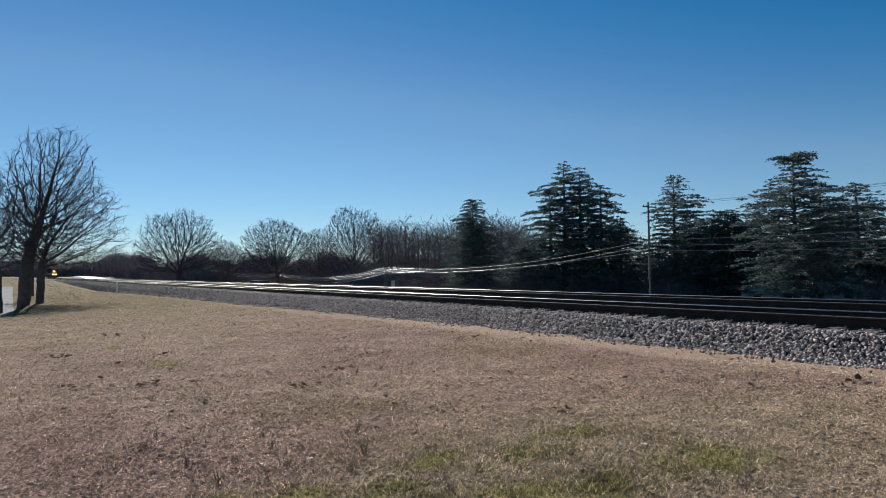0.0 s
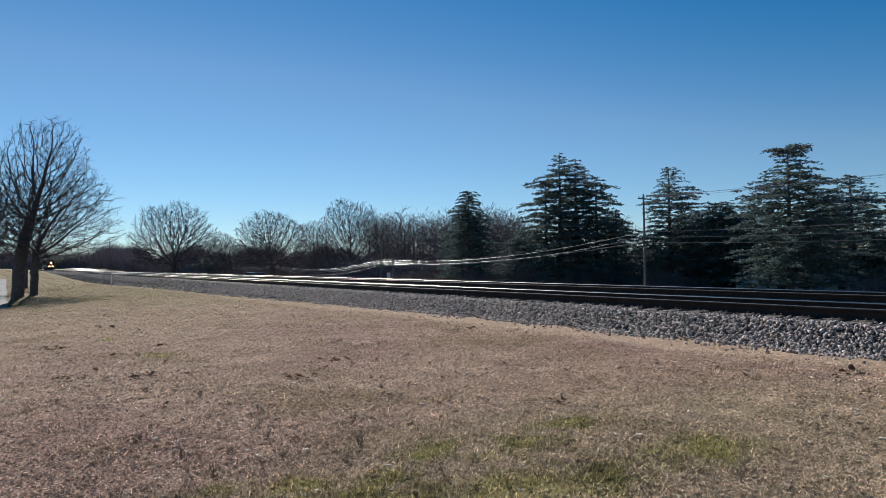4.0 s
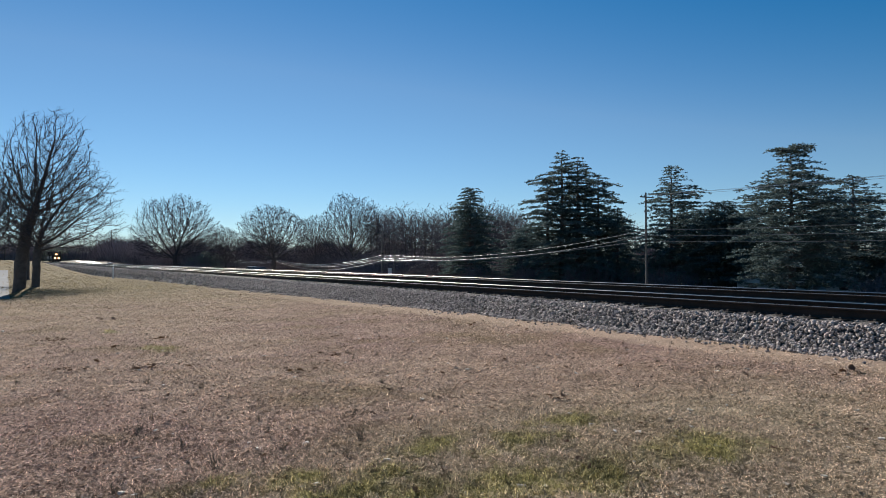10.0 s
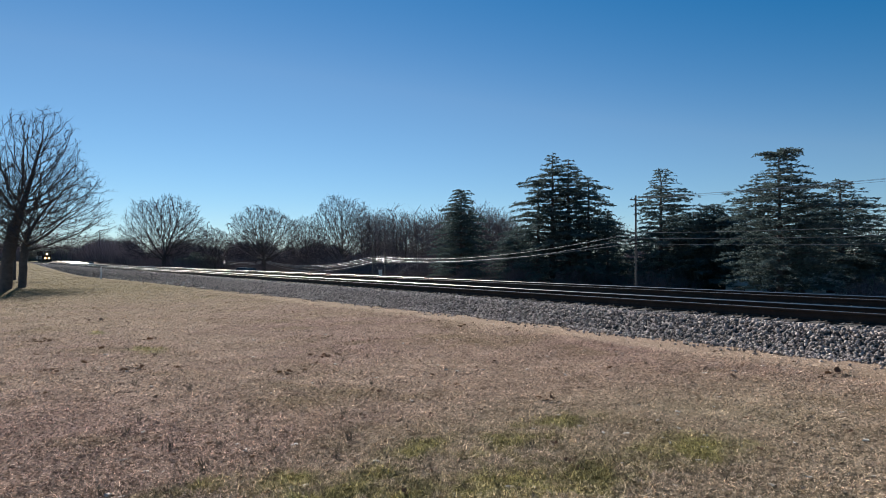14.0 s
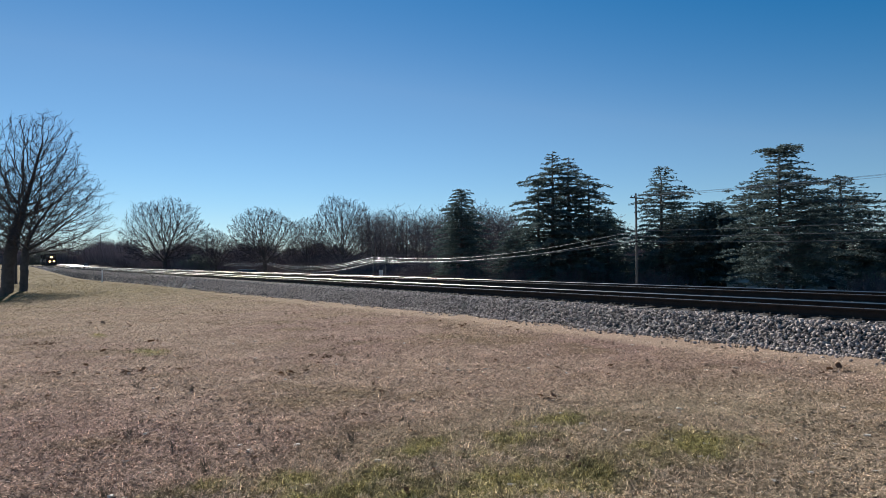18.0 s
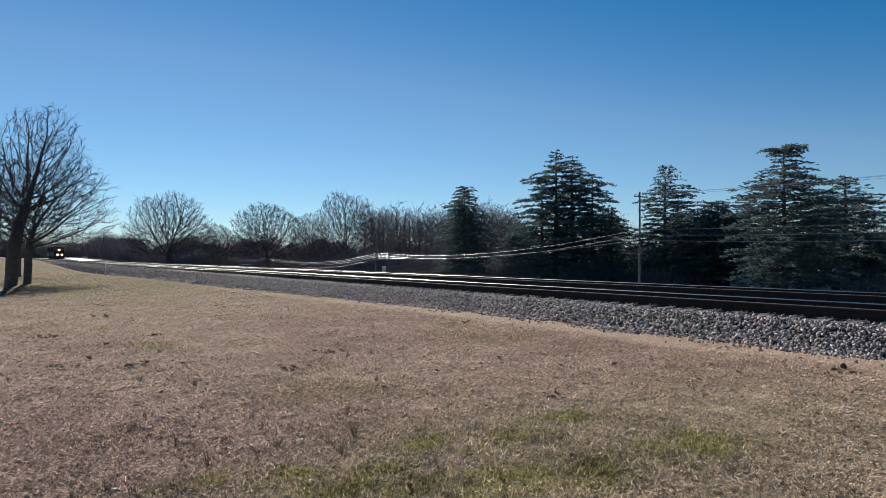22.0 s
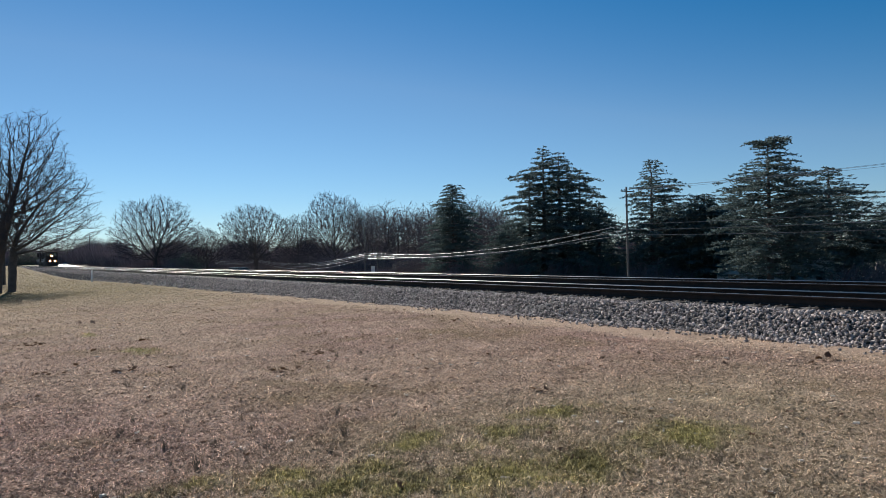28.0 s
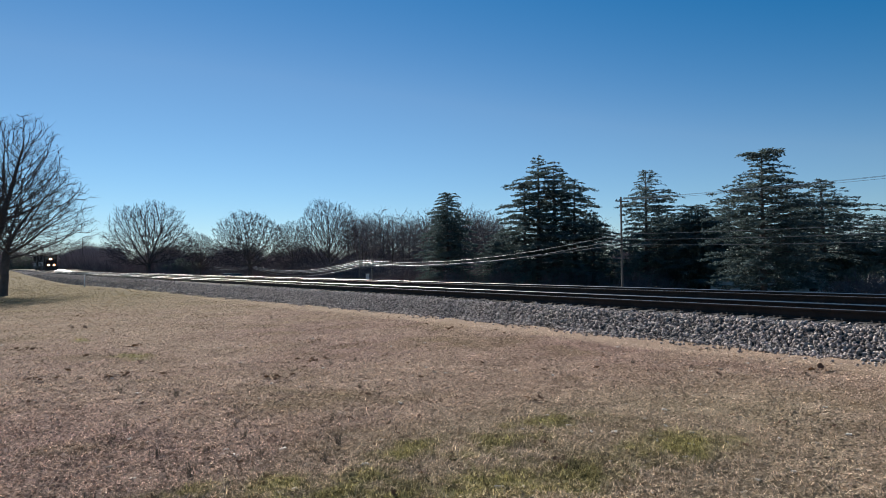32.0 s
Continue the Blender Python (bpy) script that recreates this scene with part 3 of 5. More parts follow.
def tree_meshes(trunk, rows, twig_material, small=14, split=True):
    """The meshes of a bare tree: trunk, one mesh a limb, and the fine twigs of the crown."""
    v, f = tubes(trunk, 11)
    out = [("trunk", mesh_of("trunk", v, f, [M_BARK], smooth=True))]
    big = rows[:, 8] > small
    for lb in (np.unique(rows[big][:, 9]) if split else [None]):
        sel = rows[big & ((rows[:, 9] == lb) if split else True)]
        v, f = tubes(sel[:, :8], 6)
        out.append(("limb", mesh_of("limb", v, f, [M_BARK], smooth=True)))
    v, f = tubes(rows[~big][:, :8], 3)
    out.append(("crown", mesh_of("crown", v, f, [twig_material])))
    return out


def bare_tree(name, place, turn, meshes, scale, label, group=""):
    ob = empty(name, pose(*place, 0, 0, turn), label=label, category="tree", group=group)
    for n, me in meshes:
        c = child(n, me, ob, "fine bare twigs" if n == "crown" else "", Matrix.Diagonal((*scale, 1)))
        if n == "crown":
            tagged(c, kind="stuff")
    return ob


def standing(az, rng, dz=0.0):
    x, y, _ = at(az, rng)
    return x, y, float(ground_z(x, y)) + dz


def conifer(seed, h, reach, skew=(0, 0), clear=0.05, power=0.8, tiers=70, tuft=0.40, stems=((0, 0, 1.0),), thin_top=1.0, outline=None, flat=0.75, cap=0):
    """A cedar: straight stems, level drooping boughs, and sprays of needles along them."""
    rs = np.random.RandomState(seed)
    sk = np.array([*skew, 0.0])
    trunks, boughs = [], []
    for sx, sy, sh in stems:
        hh = h * sh
        k = 9
        trunks.append([(sx, sy, hh * i / k - 0.3 * (i == 0), sx + 0.02 * i, sy, hh * (i + 1) / k, 0.022 * h * sh * (1 - i / k) ** 0.9 + 0.03, 0.022 * h * sh * (1 - (i + 1) / k) ** 0.9 + 0.03) for i in range(k)])
        nb = int(tiers * sh) if len(stems) > 1 else tiers
        for b in range(nb + cap):
            t = clear + (1 - clear) * ((b + rs.rand()) / nb) ** 0.95 if b < nb else rs.uniform(0.955, 0.995)
            base = np.array([sx, sy, hh * t])
            az = b * 2.399 + rs.uniform(-0.5, 0.5)
            dirn = np.array([math.cos(az), math.sin(az), 0])
            wide = (1 - t) ** power * (0.9 + 0.25 * math.sin(t * 19 + seed)) + 0.05
            if outline:
                wide = float(np.interp(t, *zip(*outline))) / (reach * sh)
            length = max(0.4, reach * sh * wide * rs.uniform(0.68, 1.12) * (1 + dirn @ sk))
            lift = rs.uniform(0.03, 0.22)
            cross = np.array([-dirn[1], dirn[0], 0])
            wander = rs.uniform(-0.25, 0.25)

            def along(u):
                u = np.asarray(u, float)[:, None]
                return base + dirn * length * u + cross * length * wander * u * u * 0.5 + ZUP * length * (lift * u - 0.32 * lift * u * u - 0.13 * u ** 3)

            n = max(3, int(length / 0.7))
            pts = along(np.linspace(0, 1, n + 1))
            r = 0.0042 * h * (0.3 + length / reach)
            rad = r * (1 - 0.85 * np.linspace(0, 1, n + 1))
            wood = [(*pts[i], *pts[i + 1], rad[i], rad[i + 1]) for i in range(n)]
            m = max(4, int(length / 0.26 * thin_top ** (t * 2)))
            u = rs.uniform(0.14, 1.0, 2 * m)
            o = along(u)
            sgn = np.where(np.arange(2 * m) % 2 == 0, 1.0, -1.0)[:, None]
            bd = dirn * rs.uniform(0.35, 0.95, (2 * m, 1)) + cross * sgn * rs.uniform(0.5, 1.0, (2 * m, 1)) + ZUP * rs.uniform(-0.28, 0.16, (2 * m, 1))
            bd /= np.linalg.norm(bd, axis=1)[:, None]
            bl = (0.25 + 0.6 * (1 - u)) * min(1.9, 0.45 * length + 0.15) * rs.uniform(0.6, 1.2, 2 * m)
            for i in range(0, 2 * m, 2):
                e1 = o[i] + bd[i] * bl[i]
                wood.append((*o[i], *e1, r * 0.3, r * 0.12))
            cnt = np.maximum(3, (bl / 0.078).astype(int))
            rep = np.repeat(np.arange(2 * m), cnt)
            tt = rs.rand(len(rep))
            c = o[rep] + bd[rep] * (bl[rep] * tt)[:, None] + rs.normal(0, 0.05, (len(rep), 3))
            fd = bd[rep] * rs.uniform(0.1, 0.9, (len(rep), 1)) + rs.normal(0, 0.6, (len(rep), 3)) * [1, 1, flat] + ZUP * 0.10
            fd /= np.linalg.norm(fd, axis=1)[:, None]
            sd = np.cross(fd, rs.normal(size=(len(rep), 3)))
            sd /= np.linalg.norm(sd, axis=1)[:, None] + 1e-9
            ln, wd = tuft * rs.uniform(0.5, 1.25, (len(rep), 1)), tuft * rs.uniform(0.075, 0.15, (len(rep), 1))
            sv = np.stack([c - fd * ln * 0.5, c - sd * wd, c + fd * ln * 0.5, c + sd * wd], 1).reshape(-1, 3)
            boughs.append((wood, sv))
    return trunks, boughs


def cedar(place, turn, label, **kw):
    trunks, boughs = conifer(**kw)
    ob = empty("cedar_tree", pose(*place, 0, 0, turn), label=label, category="tree", group="cedars beyond the track")
    for tr in trunks:
        v, f = tubes(tr, 9)
        child("trunk", mesh_of("trunk", v, f, [M_BARK], smooth=True), ob)
    for wood, sv in boughs:
        v, f = tubes(wood, 3)
        b = child("bough", mesh_of("bough", v, f, [M_BARK]), ob)
        tagged(child("needle_spray", mesh_of("needle_spray", sv, np.arange(len(sv)).reshape(-1, 4), [M_CEDAR]), b), kind="stuff")
    return ob


def screen_right(az, amount):
    return amount * math.cos(radians(az)), -amount * math.sin(radians(az))


cedar_1 = cedar(standing(37.0, 103), 0, "slender dark green cedar with level boughs", seed=11, h=15.3, reach=7.0, tiers=165, clear=0.06, flat=0.5, outline=((0.0, 5.6), (0.15, 6.0), (0.40, 5.6), (0.60, 4.6), (0.80, 3.2), (0.93, 2.2), (0.985, 1.6), (1.0, 0.5)))
cedar(standing(45.2, 91), 0, "broad dark cedar with several stems and level boughs", seed=12, h=19.0, reach=9.0, tiers=100, clear=0.04, power=0.5, skew=screen_right(45, 0.08),
      stems=((0, 0, 1.0), (*screen_right(45, 2.2), 0.96), (*screen_right(45, 5.0), 0.82), (*screen_right(45, -2.0), 0.80), (*screen_right(45, 7.6), 0.58)))
cedar_3 = cedar(standing(54.4, 86), 0, "thin-topped cedar behind the utility pole", seed=13, h=15.7, reach=8.6, tiers=135, clear=0.05, power=0.62, skew=screen_right(54, 0.2), thin_top=0.75)
cedar(standing(63.4, 70), 0, "large flat-topped cedar with wide tiered boughs", seed=14, h=14.55, reach=9.9, cap=22, tiers=160, clear=0.07, flat=0.45, thin_top=0.72, skew=screen_right(64, 0.16),
      outline=((0.0, 5.2), (0.2, 6.2), (0.45, 6.5), (0.60, 6.6), (0.70, 6.2), (0.765, 5.5), (0.80, 3.6), (0.86, 3.0), (0.90, 1.6), (0.95, 1.9), (0.975, 2.5), (1.0, 2.3)))


def more_cedars():
    for src, az, rng, turn, wd, sc, label in ((cedar_1, 58.6, 84, 120, 1.15, 0.70, "dense dark cedar between taller ones"), (cedar_3, 49.8, 104, 200, 1.1, 0.74, "dark cedar in the row behind"), (cedar_3, 67.6, 80, 70, 1.2, 0.80, "wide dark cedar beside the large one"),
                                          (cedar_1, 71.6, 86, 260, 1.2, 0.55, "small dark cedar at the end of the row"), (cedar_1, 42.0, 108, 310, 1.1, 0.58, "small cedar below the broad one"), (cedar_1, 57.0, 92, 33, 1.35, 0.68, "dense dark cedar in the row behind"), (cedar_3, 55.6, 98, 20, 1.2, 0.68, "dark cedar behind the utility pole"), (cedar_1, 65.4, 92, 190, 1.3, 0.70, "dark cedar behind the large one"), (cedar_3, 61.0, 96, 150, 1.2, 0.76, "dark cedar behind the small house")):
        c = copy_thing(src, pose(*standing(az, rng), 0, 0, turn))
        c.scale = (wd, wd, sc)
        tagged(c, label)


more_cedars()

oak_a = grown(21, crown_of(21, ((1500, (1.9, 0, 10.0), (2.75, 3.2, 3.3), 6.0), (1500, (1.5, 0, 8.2), (3.9, 3.8, 3.3), 4.6), (1200, (0.2, 0, 6.4), (3.7, 3.7, 3.2), 3.4))), ((0, 0, -0.4), (0.12, 0, 2.2), (0.45, 0, 4.4), (0.85, 0.05, 5.6)), 0.40, 0.0080, kill=0.34, power=0.54, spray=1, fringe=4)
bare_tree("oak_tree", standing(0.75, 54.5), 0, tree_meshes(*oak_a, M_TWIG, 10), (1, 1, 1), "tall bare oak leaning over the grassy bank")
oak_b = grown(22, crown_of(22, ((3000, (1.6, 0, 5.5), (4.0, 4.0, 3.7), 2.6), (500, (0.2, 0, 5.0), (2.8, 3.0, 2.6), 2.8))), ((0, 0, -0.4), (0.06, 0, 1.6), (0.14, 0, 3.0)), 0.25, 0.0080, kill=0.34, power=0.50, spray=1, fringe=4)
bare_tree("oak_tree", standing(1.78, 53), 0, tree_meshes(*oak_b, M_TWIG, 10), (1, 1, 1), "bare slim-trunked tree with low spreading limbs")
oak_c = grown(23, crown_of(23, ((2600, (-0.6, 0, 5.6), (3.6, 3.8, 3.6), 2.6),)), ((0, 0, -0.4), (-0.1, 0, 2.0), (-0.2, 0, 4.0)), 0.28, 0.0085, kill=0.36, power=0.52, spray=1, fringe=4)
bare_tree("oak_tree", standing(-0.8, 50), 0, tree_meshes(*oak_c, M_TWIG, 10), (1, 1, 1), "bare roadside tree with dense twigs")
oak_d = grown(24, crown_of(24, ((900, (0, 0, 6.0), (5.6, 5.6, 3.6), 2.8),)), ((0, 0, -0.4), (0, 0, 3.2)), 0.22, 0.013, step=0.4, kill=0.65, power=0.5, spray=1)
bare_tree("oak_tree", standing(1.25, 80), 30, tree_meshes(*oak_d, M_TWIG, 10), (1, 1, 1), "wide bare tree farther along the grassy bank")


def far_tree(seed, blobs, height, trunk_r):
    """A short trunk that breaks into many rising limbs under a dense domed crown."""
    ends = crown_of(seed, blobs, fork=height, rise=0.12)
    return tree_meshes(*grown(seed, ends, ((0, 0, -0.4), (0.05, 0, height * 0.6), (0, 0, height)), trunk_r, 0.021, step=0.40, kill=0.50, power=0.47, fringe=4, spray=1, inertia=0.5), M_FAR_TWIG, 10)


far_1 = far_tree(31, ((4200, (0.0, 0, 8.0), (7.8, 7.8, 7.4), 2.2), (1500, (5.4, 0, 6.2), (4.2, 4.6, 4.6), 2.2), (900, (-4.6, 0, 5.6), (3.8, 4.4, 3.8), 2.2)), 1.6, 0.46)
far_2 = far_tree(32, ((4600, (0, 0, 7.2), (9.0, 9.0, 6.7), 1.9), (1000, (-4.4, 0, 5.2), (5.0, 5.0, 3.9), 1.9)), 1.8, 0.46)
far_3 = far_tree(33, ((5400, (0, 0, 8.6), (7.5, 7.5, 7.8), 1.9),), 1.6, 0.40)


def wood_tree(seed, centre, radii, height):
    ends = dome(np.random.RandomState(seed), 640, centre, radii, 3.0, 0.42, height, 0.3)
    return tree_meshes(*grown(seed, ends, ((0, 0, -0.4), (0, 0.05, height)), 0.24, 0.023, step=0.60, kill=0.75, power=0.50, fringe=2, spray=1, inertia=0.5), M_HAZED_TWIG, 8, False)


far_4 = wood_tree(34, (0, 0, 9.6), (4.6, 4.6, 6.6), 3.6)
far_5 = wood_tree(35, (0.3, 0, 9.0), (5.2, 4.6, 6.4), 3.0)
bare_tree("broad_tree", standing(11.6, 208), -12, far_1, (1.5, 1.5, 1.47), "wide round-crowned bare tree beyond the tracks")
bare_tree("broad_tree", standing(19.6, 160), 40, far_2, (1.04, 1.04, 1.17), "low spreading bare tree with a domed crown")
bare_tree("broad_tree", standing(26.3, 152), 90, far_3, (1.0, 1.0, 1.13), "bare tree with many ascending stems")
bare_tree("broad_tree", standing(23.2, 172), 10, far_3, (0.74, 0.74, 0.9), "smaller bare tree with a thin crown")
bare_tree("broad_tree", standing(15.6, 178), 70, far_2, (0.5, 0.5, 0.85), "small bare tree in the gap between larger crowns")


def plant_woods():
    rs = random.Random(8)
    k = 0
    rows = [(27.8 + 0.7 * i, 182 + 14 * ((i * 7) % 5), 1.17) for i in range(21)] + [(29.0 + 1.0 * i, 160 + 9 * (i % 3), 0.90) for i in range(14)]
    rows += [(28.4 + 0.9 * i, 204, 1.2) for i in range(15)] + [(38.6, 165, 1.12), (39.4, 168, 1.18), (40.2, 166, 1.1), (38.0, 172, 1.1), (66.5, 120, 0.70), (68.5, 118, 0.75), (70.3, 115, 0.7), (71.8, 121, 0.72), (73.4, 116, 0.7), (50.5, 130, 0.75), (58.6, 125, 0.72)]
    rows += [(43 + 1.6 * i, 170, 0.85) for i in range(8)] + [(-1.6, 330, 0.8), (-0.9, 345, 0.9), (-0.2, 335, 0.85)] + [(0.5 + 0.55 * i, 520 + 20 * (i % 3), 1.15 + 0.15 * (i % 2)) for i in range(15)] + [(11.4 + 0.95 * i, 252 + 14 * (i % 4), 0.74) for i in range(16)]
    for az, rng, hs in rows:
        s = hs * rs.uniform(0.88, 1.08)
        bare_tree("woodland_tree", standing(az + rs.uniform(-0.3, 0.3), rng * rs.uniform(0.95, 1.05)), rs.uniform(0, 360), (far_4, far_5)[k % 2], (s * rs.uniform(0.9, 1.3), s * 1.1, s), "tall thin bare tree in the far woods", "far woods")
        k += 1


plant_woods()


def far_brush():
    """The mass of bare saplings and brush behind the nearer trees."""
    rs = np.random.RandomState(77)
    az = np.radians(np.concatenate([rs.uniform(-6, 80, 140000), rs.uniform(-3, 28, 90000)]))
    n = len(az)
    rng = rs.uniform(205, 330, n)
    x, y = rng * np.sin(az), rng * np.cos(az)
    rng = np.where(np.degrees(az) < 10.5, 270 + (rng - 205) * 2.6, rng)
    x, y = rng * np.sin(az), rng * np.cos(az)
    keep = (x > 44) | (rng > 470)
    x, y, rng, az = x[keep], y[keep], rng[keep], az[keep]
    n = len(x)
    z = ground_z(x, y)
    d = np.degrees(az)
    top = 6.0 + 1.6 * np.sin(d * 1.1) + 1.2 * np.sin(d * 2.9 + 1) + 3.6 * ss(27, 30, d) * (1 - ss(40, 43, d)) + 1.5 * ss(45, 60, d) + 6.5 * (1 - ss(9, 11, d)) + 2.6 * ss(10.5, 12, d) * (1 - ss(26, 29, d))
    h = top * rs.uniform(0.35, 1.0, n) ** 0.7
    w = rs.uniform(0.035, 0.10, n) * rng / 240
    lean = rs.normal(0, 0.22, (n, 2)) * h[:, None]
    tx, ty = np.cos(az), -np.sin(az)
    z0 = z + h * rs.uniform(0, 0.30, n)
    v = np.stack([np.stack([x - tx * w, y - ty * w, z0], 1), np.stack([x + tx * w, y + ty * w, z0], 1), np.stack([x + lean[:, 0], y + lean[:, 1], z + h], 1)], 1).reshape(-1, 3)
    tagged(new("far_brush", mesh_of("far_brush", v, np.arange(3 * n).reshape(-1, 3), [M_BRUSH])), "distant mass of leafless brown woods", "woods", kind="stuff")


far_brush()


def thicket_mesh(seed, w, h, count, r):
    rs = np.random.RandomState(seed)
    segs = []
    for _ in range(count):
        p = np.array([rs.uniform(-w, w), rs.uniform(-w * 0.5, w * 0.5), 0])
        d = np.array([rs.normal(0, 0.3), rs.normal(0, 0.3), 1.0])
        top = h * rs.uniform(0.45, 1.0) * (1 - 0.55 * (abs(p[0]) / w) ** 2)
        n = 4
        for i in range(n):
            d = d + rs.normal(0, 0.22, 3)
            d[2] = abs(d[2]) + 0.2
            d /= np.linalg.norm(d)
            q = p + d * top / n
            segs.append((*p, *q, r * (1 - 0.2 * i), r * (1 - 0.2 * (i + 1))))
            for _ in range(2):
                e1 = d + rs.normal(0, 0.7, 3)
                e1 /= np.linalg.norm(e1)
                segs.append((*q, *(q + e1 * top * rs.uniform(0.12, 0.3)), r * 0.5, r * 0.35))
            p = q
    v, f = tubes(segs, 3)
    return mesh_of("thicket", v, f, [M_HAZED_TWIG])


def plant_thickets():
    rs = random.Random(12)
    scrub = []
    for i in range(36):
        x0, y0 = 62 + 7 * ((i * 5) % 3), 44 + 3.9 * i
        scrub.append((math.degrees(math.atan2(x0, y0)), math.hypot(x0, y0), 0.72 if y0 > 50 else 0.6))
    roadside = [(math.degrees(math.atan2(x0, y0)), math.hypot(x0, y0), s0) for x0, y0, s0 in ((41 + 3 * (i % 3), 170 + 13 * i, 0.42 + 0.03 * (i % 4)) for i in range(22))]
    kinds = [thicket_mesh(51, 6, 5.0, 125, 0.085), thicket_mesh(52, 7, 4.2, 130, 0.085)]
    n = 0
    for az, rng, s in [(13.6 + 1.5 * i, 192 + 8 * (i % 3), 1.0) for i in range(10)] + [(27 + 1.9 * i, 140 + 8 * (i % 2), 1.0) for i in range(9)] + [(24 + 2.4 * i, 165, 1.35) for i in range(9)] + [(43.0 + 5.1 * i, 112, 1.0) for i in range(6)] + [(-1 + 1.1 * i, 500, 1.9) for i in range(12)] + [(9.6, 290, 1.3), (10.8, 240, 1.1), (12.3, 226, 1.1)] + [(7.6 + 0.55 * i, 206, 0.45) for i in range(11)] + scrub + roadside + [(69.8, 66, 0.5), (71.0, 64, 0.55), (72.2, 66, 0.55), (73.4, 63, 0.5), (74.6, 65, 0.55), (70.5, 71, 0.6)]:
        x, y, z = standing(az + rs.uniform(-0.4, 0.4), rng * rs.uniform(0.96, 1.04))
        ob = new("thicket", kinds[n % 2])
        ob.matrix_basis = Matrix.LocRotScale((x, y, z - 0.1), Euler((0, 0, rs.uniform(0, 6.28))), Vector((s, s, s * rs.uniform(0.8, 1.15))))
        tagged(ob, "leafless brown scrub at the edge of the woods", "shrub", group="scrub along the woods")
        n += 1


plant_thickets()


def leaf_clump_mesh(seed, rx, rz, count, size):
    rs = np.random.RandomState(seed)
    c = rs.normal(size=(count, 3))
    c /= np.linalg.norm(c, axis=1)[:, None]
    lump = 1 + 0.22 * np.sin(c[:, 0] * 5 + 1) * np.sin(c[:, 1] * 4) + 0.15 * np.sin(c[:, 2] * 7)
    c = c * (rs.uniform(0.45, 1, (count, 1)) ** 0.5) * lump[:, None] * [rx, rx, rz] + [0, 0, rz * 0.95]
    c = c[c[:, 2] > 0]
    d = rs.normal(size=(len(c), 3))
    d /= np.linalg.norm(d, axis=1)[:, None]
    s = np.cross(d, rs.normal(size=(len(c), 3)))
    s /= np.linalg.norm(s, axis=1)[:, None]
    ln, wd = size * rs.uniform(0.6, 1.3, (len(c), 1)), size * rs.uniform(0.25, 0.45, (len(c), 1))
    v = np.stack([c - d * ln, c + s * wd, c + d * ln, c - s * wd], 1).reshape(-1, 3)
    f = np.arange(len(v)).reshape(-1, 4)
    return mesh_of("foliage", v, f, [M_HOLLY])


def plant_evergreens():
    kinds = [leaf_clump_mesh(61, 3.0, 2.6, 3600, 0.20), leaf_clump_mesh(62, 3.4, 2.2, 3600, 0.20)]
    stem = tubes([(0, 0, -0.2, 0.1, 0, 2.2, 0.16, 0.1)], 7)
    stem = mesh_of("stem", stem[0], stem[1], [M_BARK])
    rows = [(57.2, 90, 1.0, 0.9), (69.0, 80, 1.1, 0.9), (66.5, 86, 1.2, 0.9), (52.0, 96, 1.1, 0.9), (49.8, 100, 1.2, 0.9), (47.0, 104, 1.2, 0.9), (43.5, 104, 1.0, 0.8), (71.5, 76, 0.9, 0.7),
            (14.2, 196, 1.6, 1.0), (4.2, 480, 2.6, 2.0), (5.6, 495, 2.4, 1.7), (2.6, 470, 2.6, 2.2), (7.6, 490, 2.4, 1.6), (9.2, 480, 2.4, 1.6), (58.7, 84, 1.15, 1.9), (66.8, 82, 1.15, 1.2)]
    for i, (az, rng, w, hgt) in enumerate(rows):
        ob = empty("evergreen_shrub", pose(*standing(az, rng), 0, 0, 47 * i), label="dense dark evergreen shrub", category="shrub", group="evergreens")
        child("stem", stem, ob)
        child("foliage", kinds[i % 2], ob, "", Matrix.Diagonal((w, w, hgt, 1)))


plant_evergreens()

# ---------------------------------------------------------------- poles and cables
LINE_X = 55.0


def on_line(az, el=None):
    """A place on the pole line by bearing, with the height seen at elevation el."""
    y = LINE_X / math.tan(radians(az))
    z = float(ground_z(LINE_X, y)) if el is None else 1.6 + math.hypot(LINE_X, y) * math.tan(radians(el))
    return LINE_X, y, z


def utility_pole(az, top_el, arm_drop=0.5, arms=1, y=None):
    if y is None:
        x, y, z = on_line(az)
        top = on_line(az, top_el)[2]
    else:
        x, z, top = LINE_X, float(ground_z(LINE_X, y)), top_el
    ob = empty("utility_pole", pose(x, y, z), label="weathered wooden utility pole carrying cables", category="pole", group="poles along the track")
    h = top - z
    part("shaft", rod(bmn(), (0, 0, -0.5), (0, 0, h), 0.13, 12, 0.09), M_POLE, ob)
    for k in range(arms):
        zz = h - arm_drop - 0.8 * k
        arm = part("crossarm", box(bmn(), -1.1, 1.1, -0.05, 0.05, zz - 0.06, zz + 0.06, 0.01, Matrix.Translation((0, -0.17, 0))), M_POLE, ob)
        for sx in (-0.95, -0.45, 0.95):
            part("insulator", rod(rod(bmn(), (sx, -0.17, zz + 0.06), (sx, -0.17, zz + 0.15), 0.03, 8), (sx, -0.17, zz + 0.12), (sx, -0.17, zz + 0.2), 0.055, 8, 0.035), M_GLASS, arm)
    part("cable_bracket", box(bmn(), -0.14, 0.14, -0.2, 0.2, h * 0.52, h * 0.52 + 0.12, 0.01), M_GRIME, ob)
    return ob


